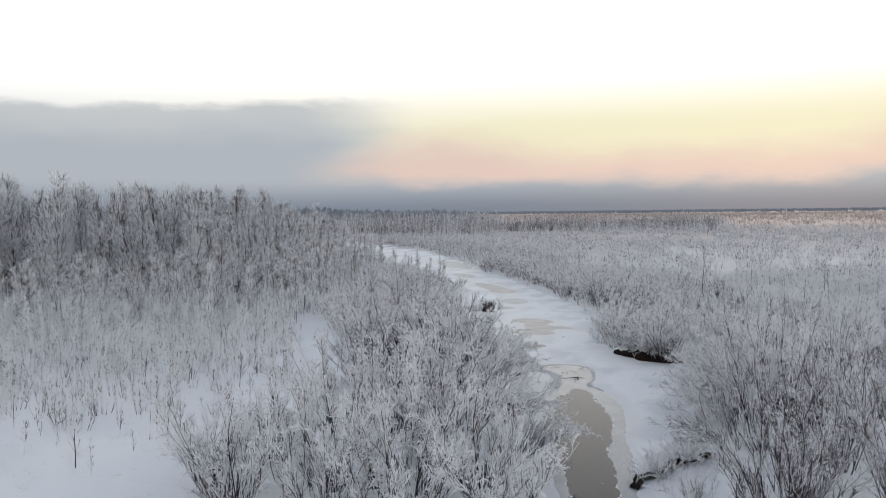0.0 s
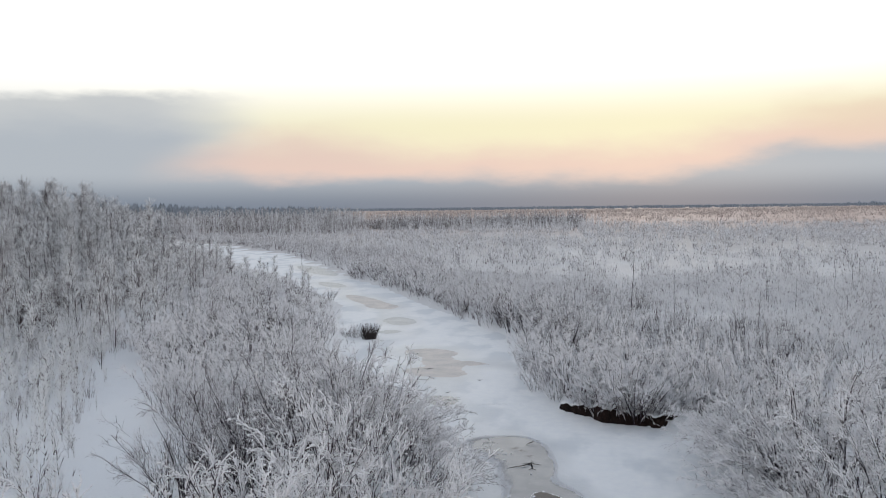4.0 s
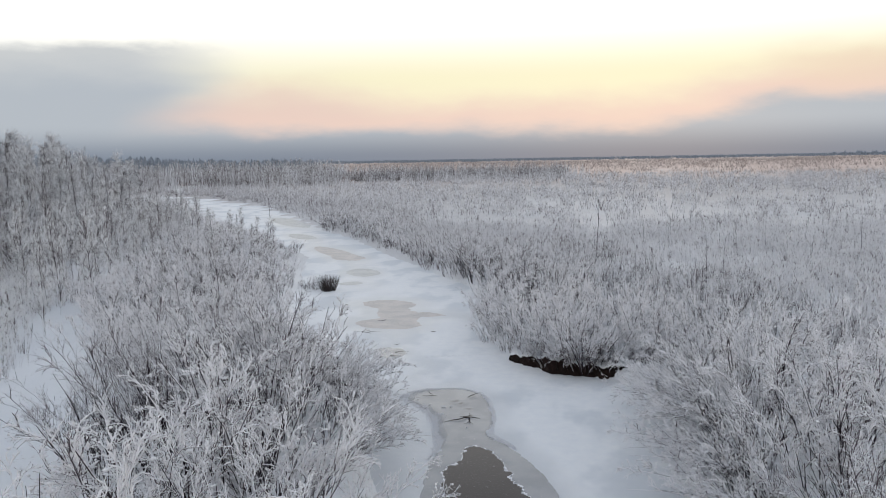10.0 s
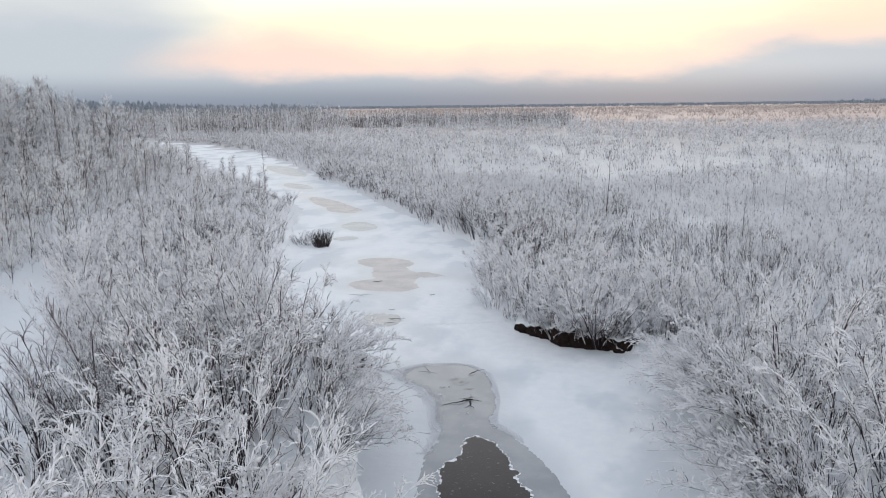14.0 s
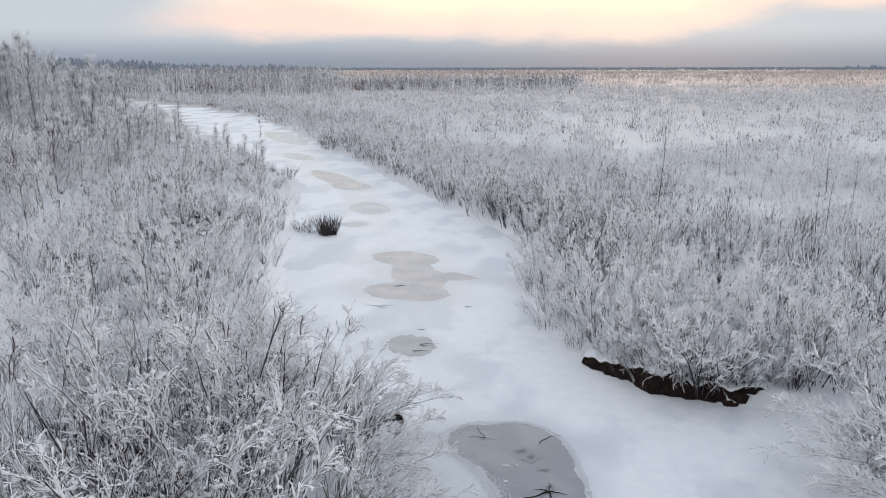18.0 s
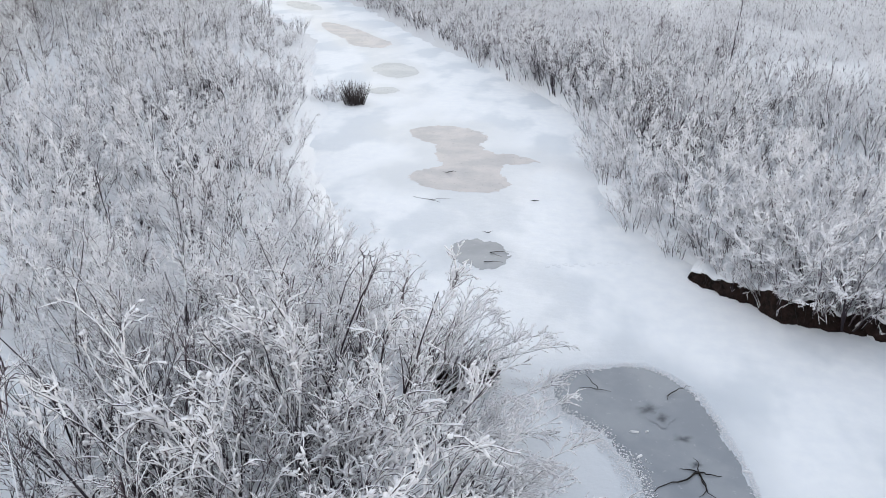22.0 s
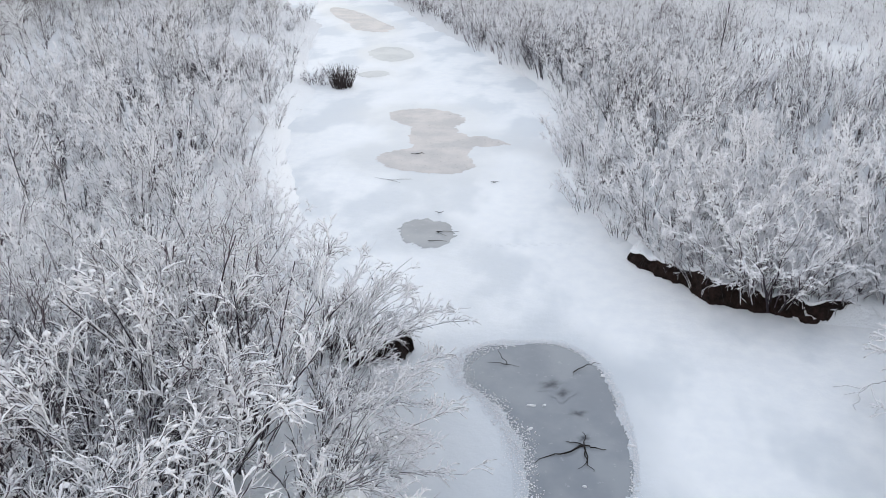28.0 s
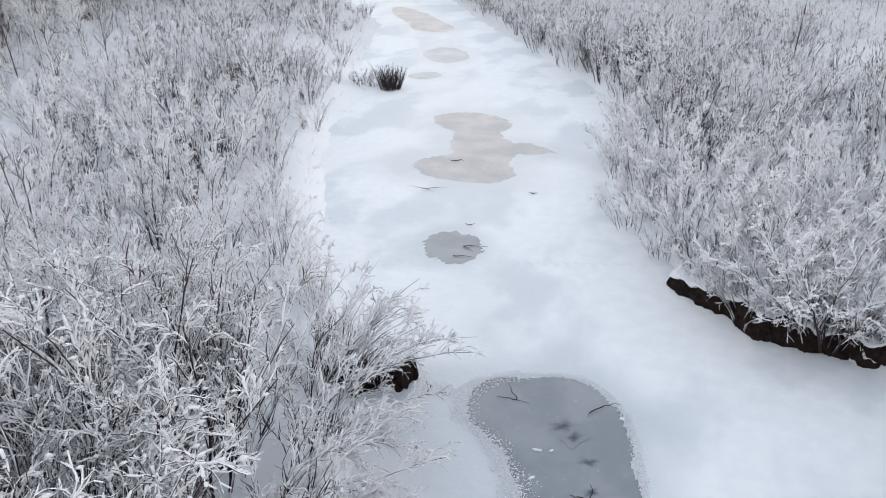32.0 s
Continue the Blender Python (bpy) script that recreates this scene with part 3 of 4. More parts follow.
# ---- undercut banks ----
def undercut(a, b, sag, height, label, lip_on=True, count=60):
    """A bare earth face between two points of the bank, bowed towards the river, under a lip of snow."""
    n, rows = 70, 7
    t = np.linspace(0, 1, n)
    mid = np.array(a)[None] * (1 - t)[:, None] + np.array(b)[None] * t[:, None]
    side = unit(np.array([b[1] - a[1], a[0] - b[0]]))
    mid = mid + side[None] * (sag * np.sin(math.pi * t ** 1.12) + 0.16 * np.sin(t * 17) + 0.08 * np.sin(t * 31 + 1))[:, None]
    top = height * np.clip(np.sin(math.pi * t), 0, 1) ** 0.3 * (0.85 + 0.25 * t + 0.16 * np.sin(t * 13 + 2) + 0.13 * np.sin(t * 37) + 0.07 * np.sin(t * 83 + 1))

    def row(f, back, z, rough):
        xy = mid + side[None] * (0.22 * (1 - min(f, 1.0)) ** 1.5 + 0.15 * max(f - 1.0, 0) - back + rough * (np.sin(t * 71 + f * 9) + 0.7 * np.sin(t * 133 + f * 21)))[:, None]
        return np.column_stack([xy, z])

    face = [row(k / (rows - 1), 0.0, -0.1 + (top + 0.1) * k / (rows - 1) + 0.05 * np.sin(t * 53 + k * 2.1), 0.085) for k in range(rows)] + [row(1.0, 0.5, top - 0.03, 0.0)]
    sagging = 0.08 * np.clip(np.sin(t * 19 + 1) + 0.5 * np.sin(t * 43), 0, 2) * top
    lip = [row(1.15, 0.02, top - 0.02 - sagging, 0.01), row(1.25, 0.0, top + 0.05, 0.015), row(1.0, 0.05, top + 0.10, 0.01), row(1.0, 0.5, top + 0.14, 0.02), row(1.0, 1.4, top * 0.6 + 0.35, 0.02), row(1.0, 2.6, np.full(n, 0.25), 0.0)]
    ob = tagged(new("river_bank"), label, "river bank")
    face_ob = part("earth_face", mesh_of("earth_face", np.concatenate(face), [grid_faces(len(face), n)], SOIL), ob, "bare dark wet earth")
    if lip_on:
        part("snow_lip", mesh_of("snow_lip", np.concatenate(lip), [grid_faces(len(lip), n)], SNOW, True), ob, "smooth lip of snow")
    pick = rng.integers(3, n - 3, count)
    root_at = np.column_stack([mid[pick] - side[None] * rng.uniform(-0.1, 0.5, (count, 1)), top[pick] + 0.05])
    out_dir = np.column_stack([np.tile(side, (count, 1)) * rng.uniform(0.2, 1.0, (count, 1)) + rng.normal(0, 0.45, (count, 2)), rng.uniform(0.2, 1.4, count)])
    arch = curve(root_at, out_dir, rng.uniform(0.5, 1.5, count), 4, np.array([0, 0, -0.22]), 0.12)
    fine = branch(arch, 4, 0.3, 1.0, 0.7, 0.1, 0.4, 0.3, 1, -0.1, 0.1)
    over = joined([sticks(arch, 0.017, 0.008), sticks(fine, 0.011, 0.006)])
    tagged(part("overhang", mesh_of("overhang", over[0], over[1], FROSTY), ob, "rimed shoots arching over the edge"), kind="stuff")
    for k in range(26):
        u = rng.uniform(0.08, 0.92)
        p = mid[int(u * (n - 1))]
        q = np.array([p[0], p[1], 0.0]) + np.array([side[0], side[1], 0]) * 0.05
        z0 = float(top[int(u * (n - 1))])
        d = np.array([side[0] * 0.25 + rng.normal(0, 0.2), side[1] * 0.25 + rng.normal(0, 0.2), -z0 * rng.uniform(0.3, 0.9)])
        v, f = sticks(np.array([[q + [0, 0, z0], q + [0, 0, z0] + d * 0.5 + rng.normal(0, 0.05, 3), q + [0, 0, z0] + d]]), 0.014, 0.006)
        part("root", mesh_of("root", v, [f], BRANCH), face_ob)
    return ob


undercut((-0.5, 44.85), (7.7, 41.15), 1.6, 0.84, "undercut bank of bare dark earth below the willows", True, 26)
undercut((-10.7, 34.9), (-7.45, 36.4), 0.3, 0.68, "small undercut bank of dark earth under a leaning willow", False)
undercut((9.2, 14.5), (5.4, 7.6), 0.2, 0.30, "low bank of dark earth at the water", False, 110)


# ---- vegetation ----
def place(x, y, s=1.0, turn=None, tip=0.0):
    z = float(ground_z(x, y))
    turn = rng.uniform(0, 360) if turn is None else turn
    return pose(x, y, z - 0.03, rng.normal(0, tip), rng.normal(0, tip), turn) @ Matrix.Diagonal((s, s, s, 1))


WOOD = ((STEM, FROSTY, BARE), BARE, FROSTY, TWIG, SPRAY, RIME)
WHITE = ((STEM, FROSTY), BARE, FROSTY, FROSTY, SPRAY, RIME)
BROWNISH = ((STEM, BARE), BARE, MAUVE, MAUVE, FROSTY, RIME)
PALE = ((FROSTY, STEM, FROSTY), TWIG, FROSTY, SPRAY, SPRAY, RIME)
DUSKY = ((STEM, TWIG, BARE, MAUVE), BARE, MAUVE, TWIG, SPRAY, RIME)
HERO = [template(willow(6.0, 26, 0.42, (0, 0), 8, 4, 2, 900, 1.2, 9, 0.16, 0.30, 3, 1.2, 0.0058, -0.02, 1.35), WOOD) for _ in range(3)]
BIG = [template(willow(6.0, 20, 0.42, (0, 0), 8, 4, 2, 600, 1.25, 8, 0.16, 0.28, 3, 1.2, 0.0055, 0.0, 1.4), WHITE) for _ in range(2)]
DARK_BIG = [template(willow(6.0, 20, 0.44, (0, 0), 9, 5, 1, 160, 1.05, 8, 0.18, 0.26, 3), BROWNISH) for _ in range(3)]
LEAN = [template(willow(5.6, 18, 0.42, (0.42, 0), 8, 4, 2, 520, 1.25, 8, 0.14, 0.28, 3, 1.2, 0.0052, -0.04, 1.5), WHITE) for _ in range(2)]
DARK_LEAN = [template(willow(5.6, 16, 0.45, (0.36, 0), 9, 5, 1, 150, 1.0, 8, 0.14, 0.28, 3), BROWNISH)]
MID = [template(willow(4.2, 19, 0.40, (0, 0), 6, 4, 2, 340, 1.1, 8, 0.28, 0.30, 2, 1.15, 0.0064, 0.05, 1.45, 0.22), PALE) for _ in range(4)]
STEMMY = [template(willow(4.2, 17, 0.62, (0, 0), 5, 3, 2, 240, 1.35, 7, 0.10, 0.36, 2, 1.1, 0.0084, 0.07, 1.1), PALE) for _ in range(2)]
DUSKY_MID = [template(willow(4.2, 19, 0.40, (0, 0), 6, 4, 1, 130, 1.15, 7, 0.28, 0.2, 2, 1.1, 0.0054, 0.08, 1.4, 0.22), DUSKY, far=True) for _ in range(3)]
UPRIGHT = [template(willow(4.2, 15, 0.24, (0, 0), 6, 4, 1, 100, 1.2, 6, 0.26, 0.3, 2, 1.1, 0.006, 0.10, 1.4, 0.22), DUSKY, far=True) for _ in range(2)]
SMALL = [template(willow(3.4, 14, 0.40, (0, 0), 6, 3, 0, 60, 1.5, 5, 0.30, 0.22, 1, 1.3, 0.0050, 0.08, 1.3, 0.26), ((FROSTY, STEM), BARE, FROSTY, SPRAY, SPRAY, RIME), far=True) for _ in range(4)]

# willows along the banks, nearest first: place, height in metres
LEFT_NEAR = [(-10.8, 25.5, 6.6), (-10.4, 29.8, 5.8), (-13.0, 33.0, 5.6), (-16.0, 31.0, 5.2), (-8.8, 21.0, 6.0), (-6.8, 16.0, 6.2), (-10.5, 15.0, 6.6), (-4.6, 11.0, 6.0), (-8.0, 8.5, 6.4), (-12.0, 9.5, 5.8), (-3.6, 5.5, 5.6), (-17.0, 36.5, 4.6), (-20.0, 41.5, 4.4), (-12.5, 3.5, 5.0), (-8.5, 1.5, 5.8), (-4.0, 0.5, 5.8), (-0.4, 1.5, 5.2), (-6.0, -3.0, 5.6), (-10.5, -3.0, 5.4), (-2.0, -3.5, 5.4), (1.6, -2.5, 5.0), (-14.0, -0.5, 4.6)]
for x, y, h in LEFT_NEAR:
    plant("willow_shrub", (HERO if 20 < y < 35 else DARK_BIG if x < -9.5 and 18 < y < 25 else BIG)[rng.integers(2)], place(x, y, h / 6.0), "tall rime-covered willow on the river bank", "willow", "willows on the left bank")
for x, y, h, a in ((-9.6, 34.4, 4.0, 12), (-8.8, 31.6, 3.8, -8), (-8.0, 28.5, 4.0, 0), (-6.4, 24.0, 4.0, -20), (-3.4, 15.0, 4.2, 10), (-0.6, 8.5, 4.0, 0), (10.4, 25.5, 4.8, 190), (10.3, 30.5, 4.4, 170), (10.6, 20.5, 4.8, 180), (10.4, 14.5, 4.4, 200), (10.6, 28.0, 5.0, 185), (10.0, 33.0, 4.6, 178), (9.9, 35.6, 3.6, 190), (10.8, 23.0, 4.6, 175)):
    plant("willow_shrub", (DARK_LEAN if x > 5 and y < 18 else LEAN)[-1 if rng.random() < 0.5 else 0], place(x, y, h / 5.6, a), "rime-covered willow leaning out over the ice", "willow", "willows leaning over the ice")
for x, y, h in ((-13.2, 28.5, 6.2), (-12.8, 21.5, 6.2), (-12.4, 25.0, 5.6), (-15.6, 27.4, 5.4), (-17.6, 29.6, 5.0), (-14.2, 24.4, 5.4), (-16.5, 22.0, 4.8)):
    plant("willow_shrub", DARK_BIG[rng.integers(3)], place(x, y, h / 6.0), "brownish willow with thin rime beside the trail", "willow", "willows on the left bank")
RIGHT_NEAR = [(12.2, 28.0, 6.0), (14.4, 24.5, 6.2), (12.8, 33.5, 5.4), (16.2, 30.0, 6.0), (13.0, 19.0, 6.2), (17.0, 18.5, 6.2), (12.4, 12.5, 6.0), (15.4, 11.0, 6.4), (13.0, 6.0, 6.0), (17.5, 36.0, 5.0), (20.0, 24.5, 5.8), (21.0, 13.5, 6.2), (11.4, 38.0, 4.4), (12.0, 1.5, 5.6), (17.5, 4.5, 6.0), (22.5, 31.0, 5.4), (25.5, 20.5, 6.0)]
for x, y, h in RIGHT_NEAR:
    white = y > 17 and x < 18
    plant("willow_shrub", BIG[rng.integers(2)] if white else DARK_BIG[rng.integers(3)], place(x, y, h / 6.0), "tall white rimed willow on the river bank" if white else "tall brownish willow with thin rime on its twigs", "willow", "willows on the right bank")
BANK_BUSH = [(4.4, 41.6, 3.4), (2.6, 42.7, 3.2), (1.5, 43.7, 2.6), (3.4, 42.8, 4.2), (9.0, 42.8, 4.0), (3.2, 44.6, 4.4), (8.6, 44.6, 3.8), (0.9, 45.2, 3.6), (4.4, 47.0, 4.4), (0.9, 47.0, 3.9), (-0.7, 49.6, 3.7), (3.0, 48.0, 4.4), (8.9, 46.0, 4.4), (-2.0, 53.6, 3.5), (0.6, 52.0, 4.2), (-2.0, 57.5, 3.4), (9.5, 42.0, 4.0), (12.5, 44.5, 4.2), (4.2, 52.5, 4.2), (7.5, 50.5, 4.4)]
for x, y, h in BANK_BUSH:
    plant("willow_shrub", MID[rng.integers(4)], place(x, y, h / 4.2), "bushy rime-covered willow above the undercut bank", "willow", "willows above the undercut bank")
for x, y, h in ((3.7, 41.85, 3.9), (4.5, 41.4, 4.3), (5.1, 41.5, 3.4), (2.7, 42.6, 3.4), (6.3, 41.3, 2.6), (5.7, 41.2, 2.2), (7.4, 41.9, 2.2), (8.3, 41.6, 2.6)):
    plant("willow_shrub", STEMMY[rng.integers(2)], place(x, y, h / 4.2), "white-stemmed willow rooted on the edge of the earth bank", "willow", "willows above the undercut bank")
for x, y, h in ((6.6, 9.5, 2.0), (7.9, 12.5, 2.2), (8.6, 7.0, 2.4)):
    plant("willow_shrub", MID[rng.integers(4)], place(x, y, h / 4.2), "low dark willow rooted at the edge of the ice", "willow", "low willows at the ice edge")


def low_edge(x, y, width):
    """Shrubs of the left bank grow taller away from the ice."""
    return 0.42 + 0.58 * min(1.0, max(0.0, float(bank_l(y)) - x) / width)


def scatter(n, x0, x1, y0, y1, keep, gap, taken):
    """Random places, at least gap apart, where keep(x, y) holds."""
    out = []
    for _ in range(n):
        x, y = rng.uniform(x0, x1), rng.uniform(y0, y1)
        if keep(x, y) and all((x - a) ** 2 + (y - b) ** 2 > gap * gap for a, b in taken):
            taken.append((x, y))
            out.append((x, y))
    return out


taken = [(x, y) for x, y, h in LEFT_NEAR + RIGHT_NEAR + BANK_BUSH]
for x, y in scatter(900, -40, 0, 34, 72, lambda x, y: trail(y) + 2.6 < x < bank_l(y) - 1.6, 2.5, taken)[:52]:
    plant("willow_shrub", (MID + DUSKY_MID[:1])[rng.integers(5)], place(x, y, rng.uniform(0.75, 1.15) * low_edge(x, y, 7)), "rime-covered willow in the bank thicket", "willow", "willows of the left thicket")
for x, y in scatter(900, -60, -20, 66, 130, lambda x, y: bank_l(y) - 20 < x < bank_l(y) - 1.4, 2.9, taken)[:70]:
    plant("willow_shrub", SMALL[rng.integers(4)], place(x, y, rng.uniform(0.7, 1.3) * low_edge(x, y, 16)), "rime-covered willow upstream on the bank", "willow", "willows of the upstream bank")
for x, y in scatter(900, -12, 22, 55, 82, lambda x, y: bank_r(y) + 0.8 < x < bank_r(y) + 10, 2.2, taken)[:60]:
    dusk = x > bank_r(y) + 2.2 and rng.random() < 0.75
    plant("willow_shrub", (DUSKY_MID + UPRIGHT)[rng.integers(5)] if dusk else MID[rng.integers(4)], place(x, y, rng.uniform(0.7, 1.15)), "brownish thinly rimed willow in a belt along the river" if dusk else "white rime-covered willow in a belt along the river", "willow", "willows of the right belt")
for x, y in scatter(1600, 2, 34, 44, 100, lambda x, y: bank_r(y) + 8 < x < bank_r(y) + 26 and (x - 14) ** 2 + (y - 84) ** 2 > 40, 2.6, taken)[:80]:
    plant("willow_shrub", (DUSKY_MID + UPRIGHT)[rng.integers(5)], place(x, y, rng.uniform(0.4, 0.85)), "low brownish willow with thin rime on the plain", "willow", "willows of the plain")
for x, y in scatter(500, -8, 3, 45.5, 68, lambda x, y: bank_r(y) + 0.5 < x < bank_r(y) + 1.7, 1.5, taken)[:16]:
    plant("willow_shrub", MID[rng.integers(4)], place(x, y, rng.uniform(0.42, 0.68)), "low white rimed willow at the edge of the ice", "willow", "low willows at the ice edge")
for x, y in scatter(1200, -60, 8, 78, 150, lambda x, y: bank_r(y) + 0.8 < x < bank_r(y) + 12, 2.8, taken)[:80]:
    plant("willow_shrub", SMALL[rng.integers(4)], place(x, y, rng.uniform(0.7, 1.2)), "rime-covered willow in the belt upstream", "willow", "willows of the upstream belt")

# saplings in the snowy clearing
def sapling(h):
    stem = curve(np.array([[0, 0, -0.2]]), np.array([[rng.normal(0, 0.08), rng.normal(0, 0.08), 1.0]]), np.array([h]), 5, np.zeros(3), 0.05)
    tw = branch(stem, 13, 0.15, 1.0, 0.7, 0.35, h * 0.34, 0.6, 1, 0, 0.1)
    tw2 = branch(tw, 2, 0.3, 1.0, 0.8, 0.1, h * 0.12, 0.3, 1, 0, 0.1)
    return [sticks(stem, 0.022, 0.010)], joined([sticks(tw, 0.015, 0.011), sticks(tw2, 0.013, 0.010)])


SAPLING = [template(sapling(1.8), (TWIG, FROSTY), ("stem", "twig_spray")) for _ in range(5)]
near_trail = lambda x, y: abs(x - trail(y)) > 3.2 and x < bank_l(y) - 3
for x, y in scatter(900, -50, -10, -2, 60, lambda x, y: near_trail(x, y) and x < trail(y) + 5, 1.6, taken)[:170]:
    plant("sapling", SAPLING[rng.integers(5)], place(x, y, rng.uniform(0.5, 1.9)), "slender rime-covered sapling standing in snow", "sapling", "saplings in the clearing")


# birches and poplars
def birch(h, n2, n3, thick, width, lift=0.15):
    trunk = curve(np.array([[0, 0, -0.3]]), np.array([[rng.normal(0, 0.03), rng.normal(0, 0.03), 1.0]]), np.array([h]), 7, np.array([0, 0, 0.06]), 0.03)
    limbs = branch(trunk, n2, 0.14, 0.99, 0.9, lift, h * width, 0.68, 2, -0.10, 0.16)
    tw = branch(limbs, n3, 0.15, 1.0, 0.85, 0.1, h * width * 0.42, 0.3, 1, -0.05, 0.14)
    return [sticks(trunk, 0.0065 * h, 0.0015 * h)], joined([sticks(limbs, 0.024 * thick, 0.015 * thick), sticks(tw, 0.020 * thick, 0.013 * thick)])


BIRCH = [template(birch(14.0, 84, 6, 1.5, 0.24, 0.2), (STEM, (DARKCROWN, DARKCROWN, CROWN)[k % 3]), ("trunk", "crown")) for k in range(5)]
YOUNG = [template(birch(7.0, 44, 5, 1.15, 0.26, 0.15), (STEM, CROWN), ("trunk", "crown")) for _ in range(4)]
for x, y in scatter(2500, -170, -56, 62, 175, lambda x, y: x < -58 - 0.32 * (y - 70) and x < bank_l(y) - 22, 3.0, taken)[:205]:
    plant("birch_tree", BIRCH[rng.integers(5)], place(x, y, rng.uniform(0.95, 1.2) * min(1.22, max(0.72, 0.72 + (-58 - 0.32 * (y - 70) - x) / 60)), None, 1.5), "tall slender birch with a rime-covered crown", "tree", "birches of the left wood")
for x, y in scatter(2600, -82, -20, 42, 135, lambda x, y: x < bank_l(y) - 4 and (y > 53 or abs(x - trail(y)) > 2.6), 2.5, taken)[:270]:
    plant("young_birch", YOUNG[rng.integers(4)], place(x, y, rng.uniform(0.5, 1.3) * low_edge(x, y, 15), None, 2), "young rime-covered birch at the edge of the wood", "tree", "young birches")
for x, y in scatter(3000, -85, -26, 28, 66, lambda x, y: x < trail(y) - 2.6 and rng.random() < (y - 26) / 16, 1.9, taken)[:150]:
    plant("young_birch", YOUNG[rng.integers(4)], place(x, y, rng.uniform(0.4, 1.05) * (0.6 + 0.4 * min(1, (y - 28) / 20)), None, 3), "slim rime-covered birch with a dark trunk beside the trail", "tree", "young birches")
for x, y in scatter(1200, -70, -18, 40, 78, lambda x, y: trail(y) + 2.2 < x < trail(y) + 14 and x < bank_l(y) - 4, 2.3, taken)[:40]:
    plant("young_birch", YOUNG[rng.integers(4)], place(x, y, rng.uniform(0.35, 0.85), None, 3), "small rime-covered birch among the willows", "tree", "young birches")
LONE = scatter(400, 4, 62, 52, 125, lambda x, y: x > bank_r(y) + 9, 7.0, [])[:26]
DRY = [template(birch(7.0, 26, 2, 0.6, 0.13), (STEM, TWIG), ("trunk", "crown")) for _ in range(3)]
for x, y, h in ((6.4, 78.4, 9.2), (7.6, 77.2, 7.0), (-15.0, 30.2, 8.2), (-18.0, 34.0, 7.0), (22, 84, 6), (16, 66, 6), (12, 60, 6.5), (34, 92, 7), (36, 98, 6), (45, 95, 6.2), (28, 110, 5.5), (40, 120, 6), (55, 105, 6.5), (9.5, 64, 5.5), (18.5, 72, 5), (26, 70, 5.5), (-46, 118, 8)) + tuple((x, y, rng.uniform(3.2, 6.0)) for x, y in LONE):
    plant("young_birch", DRY[rng.integers(3)], place(x, y, h / 7.0, None, 2), "thin dark birch stem rising above the scrub", "tree", "lone thin birches")


# ---- scrub of the plain: joined, too many to count ----
def spread(name, temps, xs, ys, scale, mat, label, category):
    """Copies of a few templates, joined into one mesh."""
    vs, fs, o = [], [], 0
    pick = rng.integers(0, len(temps), len(xs))
    zs = ground_z(xs, ys)
    for k, (v, f) in enumerate(temps):
        m = np.nonzero(pick == k)[0]
        if not len(m):
            continue
        a, s = rng.uniform(0, 2 * math.pi, len(m)), scale[m]
        c, sn = np.cos(a)[:, None], np.sin(a)[:, None]
        px = (v[None, :, 0] * c - v[None, :, 1] * sn) * s[:, None] + xs[m][:, None]
        py = (v[None, :, 0] * sn + v[None, :, 1] * c) * s[:, None] + ys[m][:, None]
        pz = v[None, :, 2] * s[:, None] + zs[m][:, None]
        vs.append(np.stack([px, py, pz], axis=-1).reshape(-1, 3))
        fs.append((f[None] + (np.arange(len(m)) * len(v))[:, None, None]).reshape(-1, f.shape[1]) + o)
        o += len(m) * len(v)
    ob = new(name, mesh_of(name, np.concatenate(vs), [np.concatenate(fs)], mat))
    return tagged(ob, label, category, kind="stuff")


def scrub(h, stems, out, n2, n3, r, k=2, base=0.22, side=0.34, spread2=0.6):
    a = rng.uniform(0, 2 * math.pi, stems)
    rad = np.sqrt(rng.uniform(0, 1, stems))
    start = np.stack([np.cos(a) * rad * h * base, np.sin(a) * rad * h * base, np.full(stems, -0.2)], axis=1)
    d = np.stack([np.cos(a) * out * rad, np.sin(a) * out * rad, np.ones(stems)], axis=1)
    main = curve(start, d, h * rng.uniform(0.6, 1.1, stems), k, np.zeros(3), 0.12)
    cone = k == 1
    parts = [spikes(main, r * 1.2) if cone else sticks(main, r, r * 0.5)]
    if n2:
        second = branch(main, n2, 0.2, 1.0, spread2, 0.25, h * side, 0.4, 1, 0, 0.1)
        parts.append(spikes(second, r * 1.1) if cone else sticks(second, r * 0.8, r * 0.5))
    if n3:
        parts.append(sticks(branch(second, n3, 0.3, 1.0, 0.8, 0.1, h * 0.16, 0.3, 1, 0, 0.1), r * 0.5, r * 0.35))
    v, f = joined(parts)
    return v, f[0]


def density(n, x0, x1, y0, y1, keep):
    x, y = rng.uniform(x0, x1, n), rng.uniform(y0, y1, n)
    ok = keep(x, y)
    return x[ok], y[ok]


def patchy(x, y):
    return 0.5 + 0.5 * wave(x * 0.22 + 5, y * 0.16)


NEAR_SCRUB = [scrub(2.4, 9, 0.42, 6, 0, 0.034, 1, 0.36, 0.30, 0.6) for _ in range(9)]
BELT_SCRUB = [scrub(3.4, 8, 0.45, 8, 0, 0.045, 1, 0.30, 0.24, 0.7) for _ in range(9)]
FAR_SCRUB = [scrub(2.8, 7, 0.45, 5, 0, 0.065, 1, 0.5, 0.28, 0.7) for _ in range(7)]
HORIZON_SCRUB = [scrub(2.8, 7, 0.6, 3, 0, 0.12, 1, 1.8, 0.3, 0.9) for _ in range(6)]
REEDS = [scrub(10.0, 5, 0.25, 12, 0, 0.12, 1, 0.28, 0.16, 0.8) for _ in range(8)]


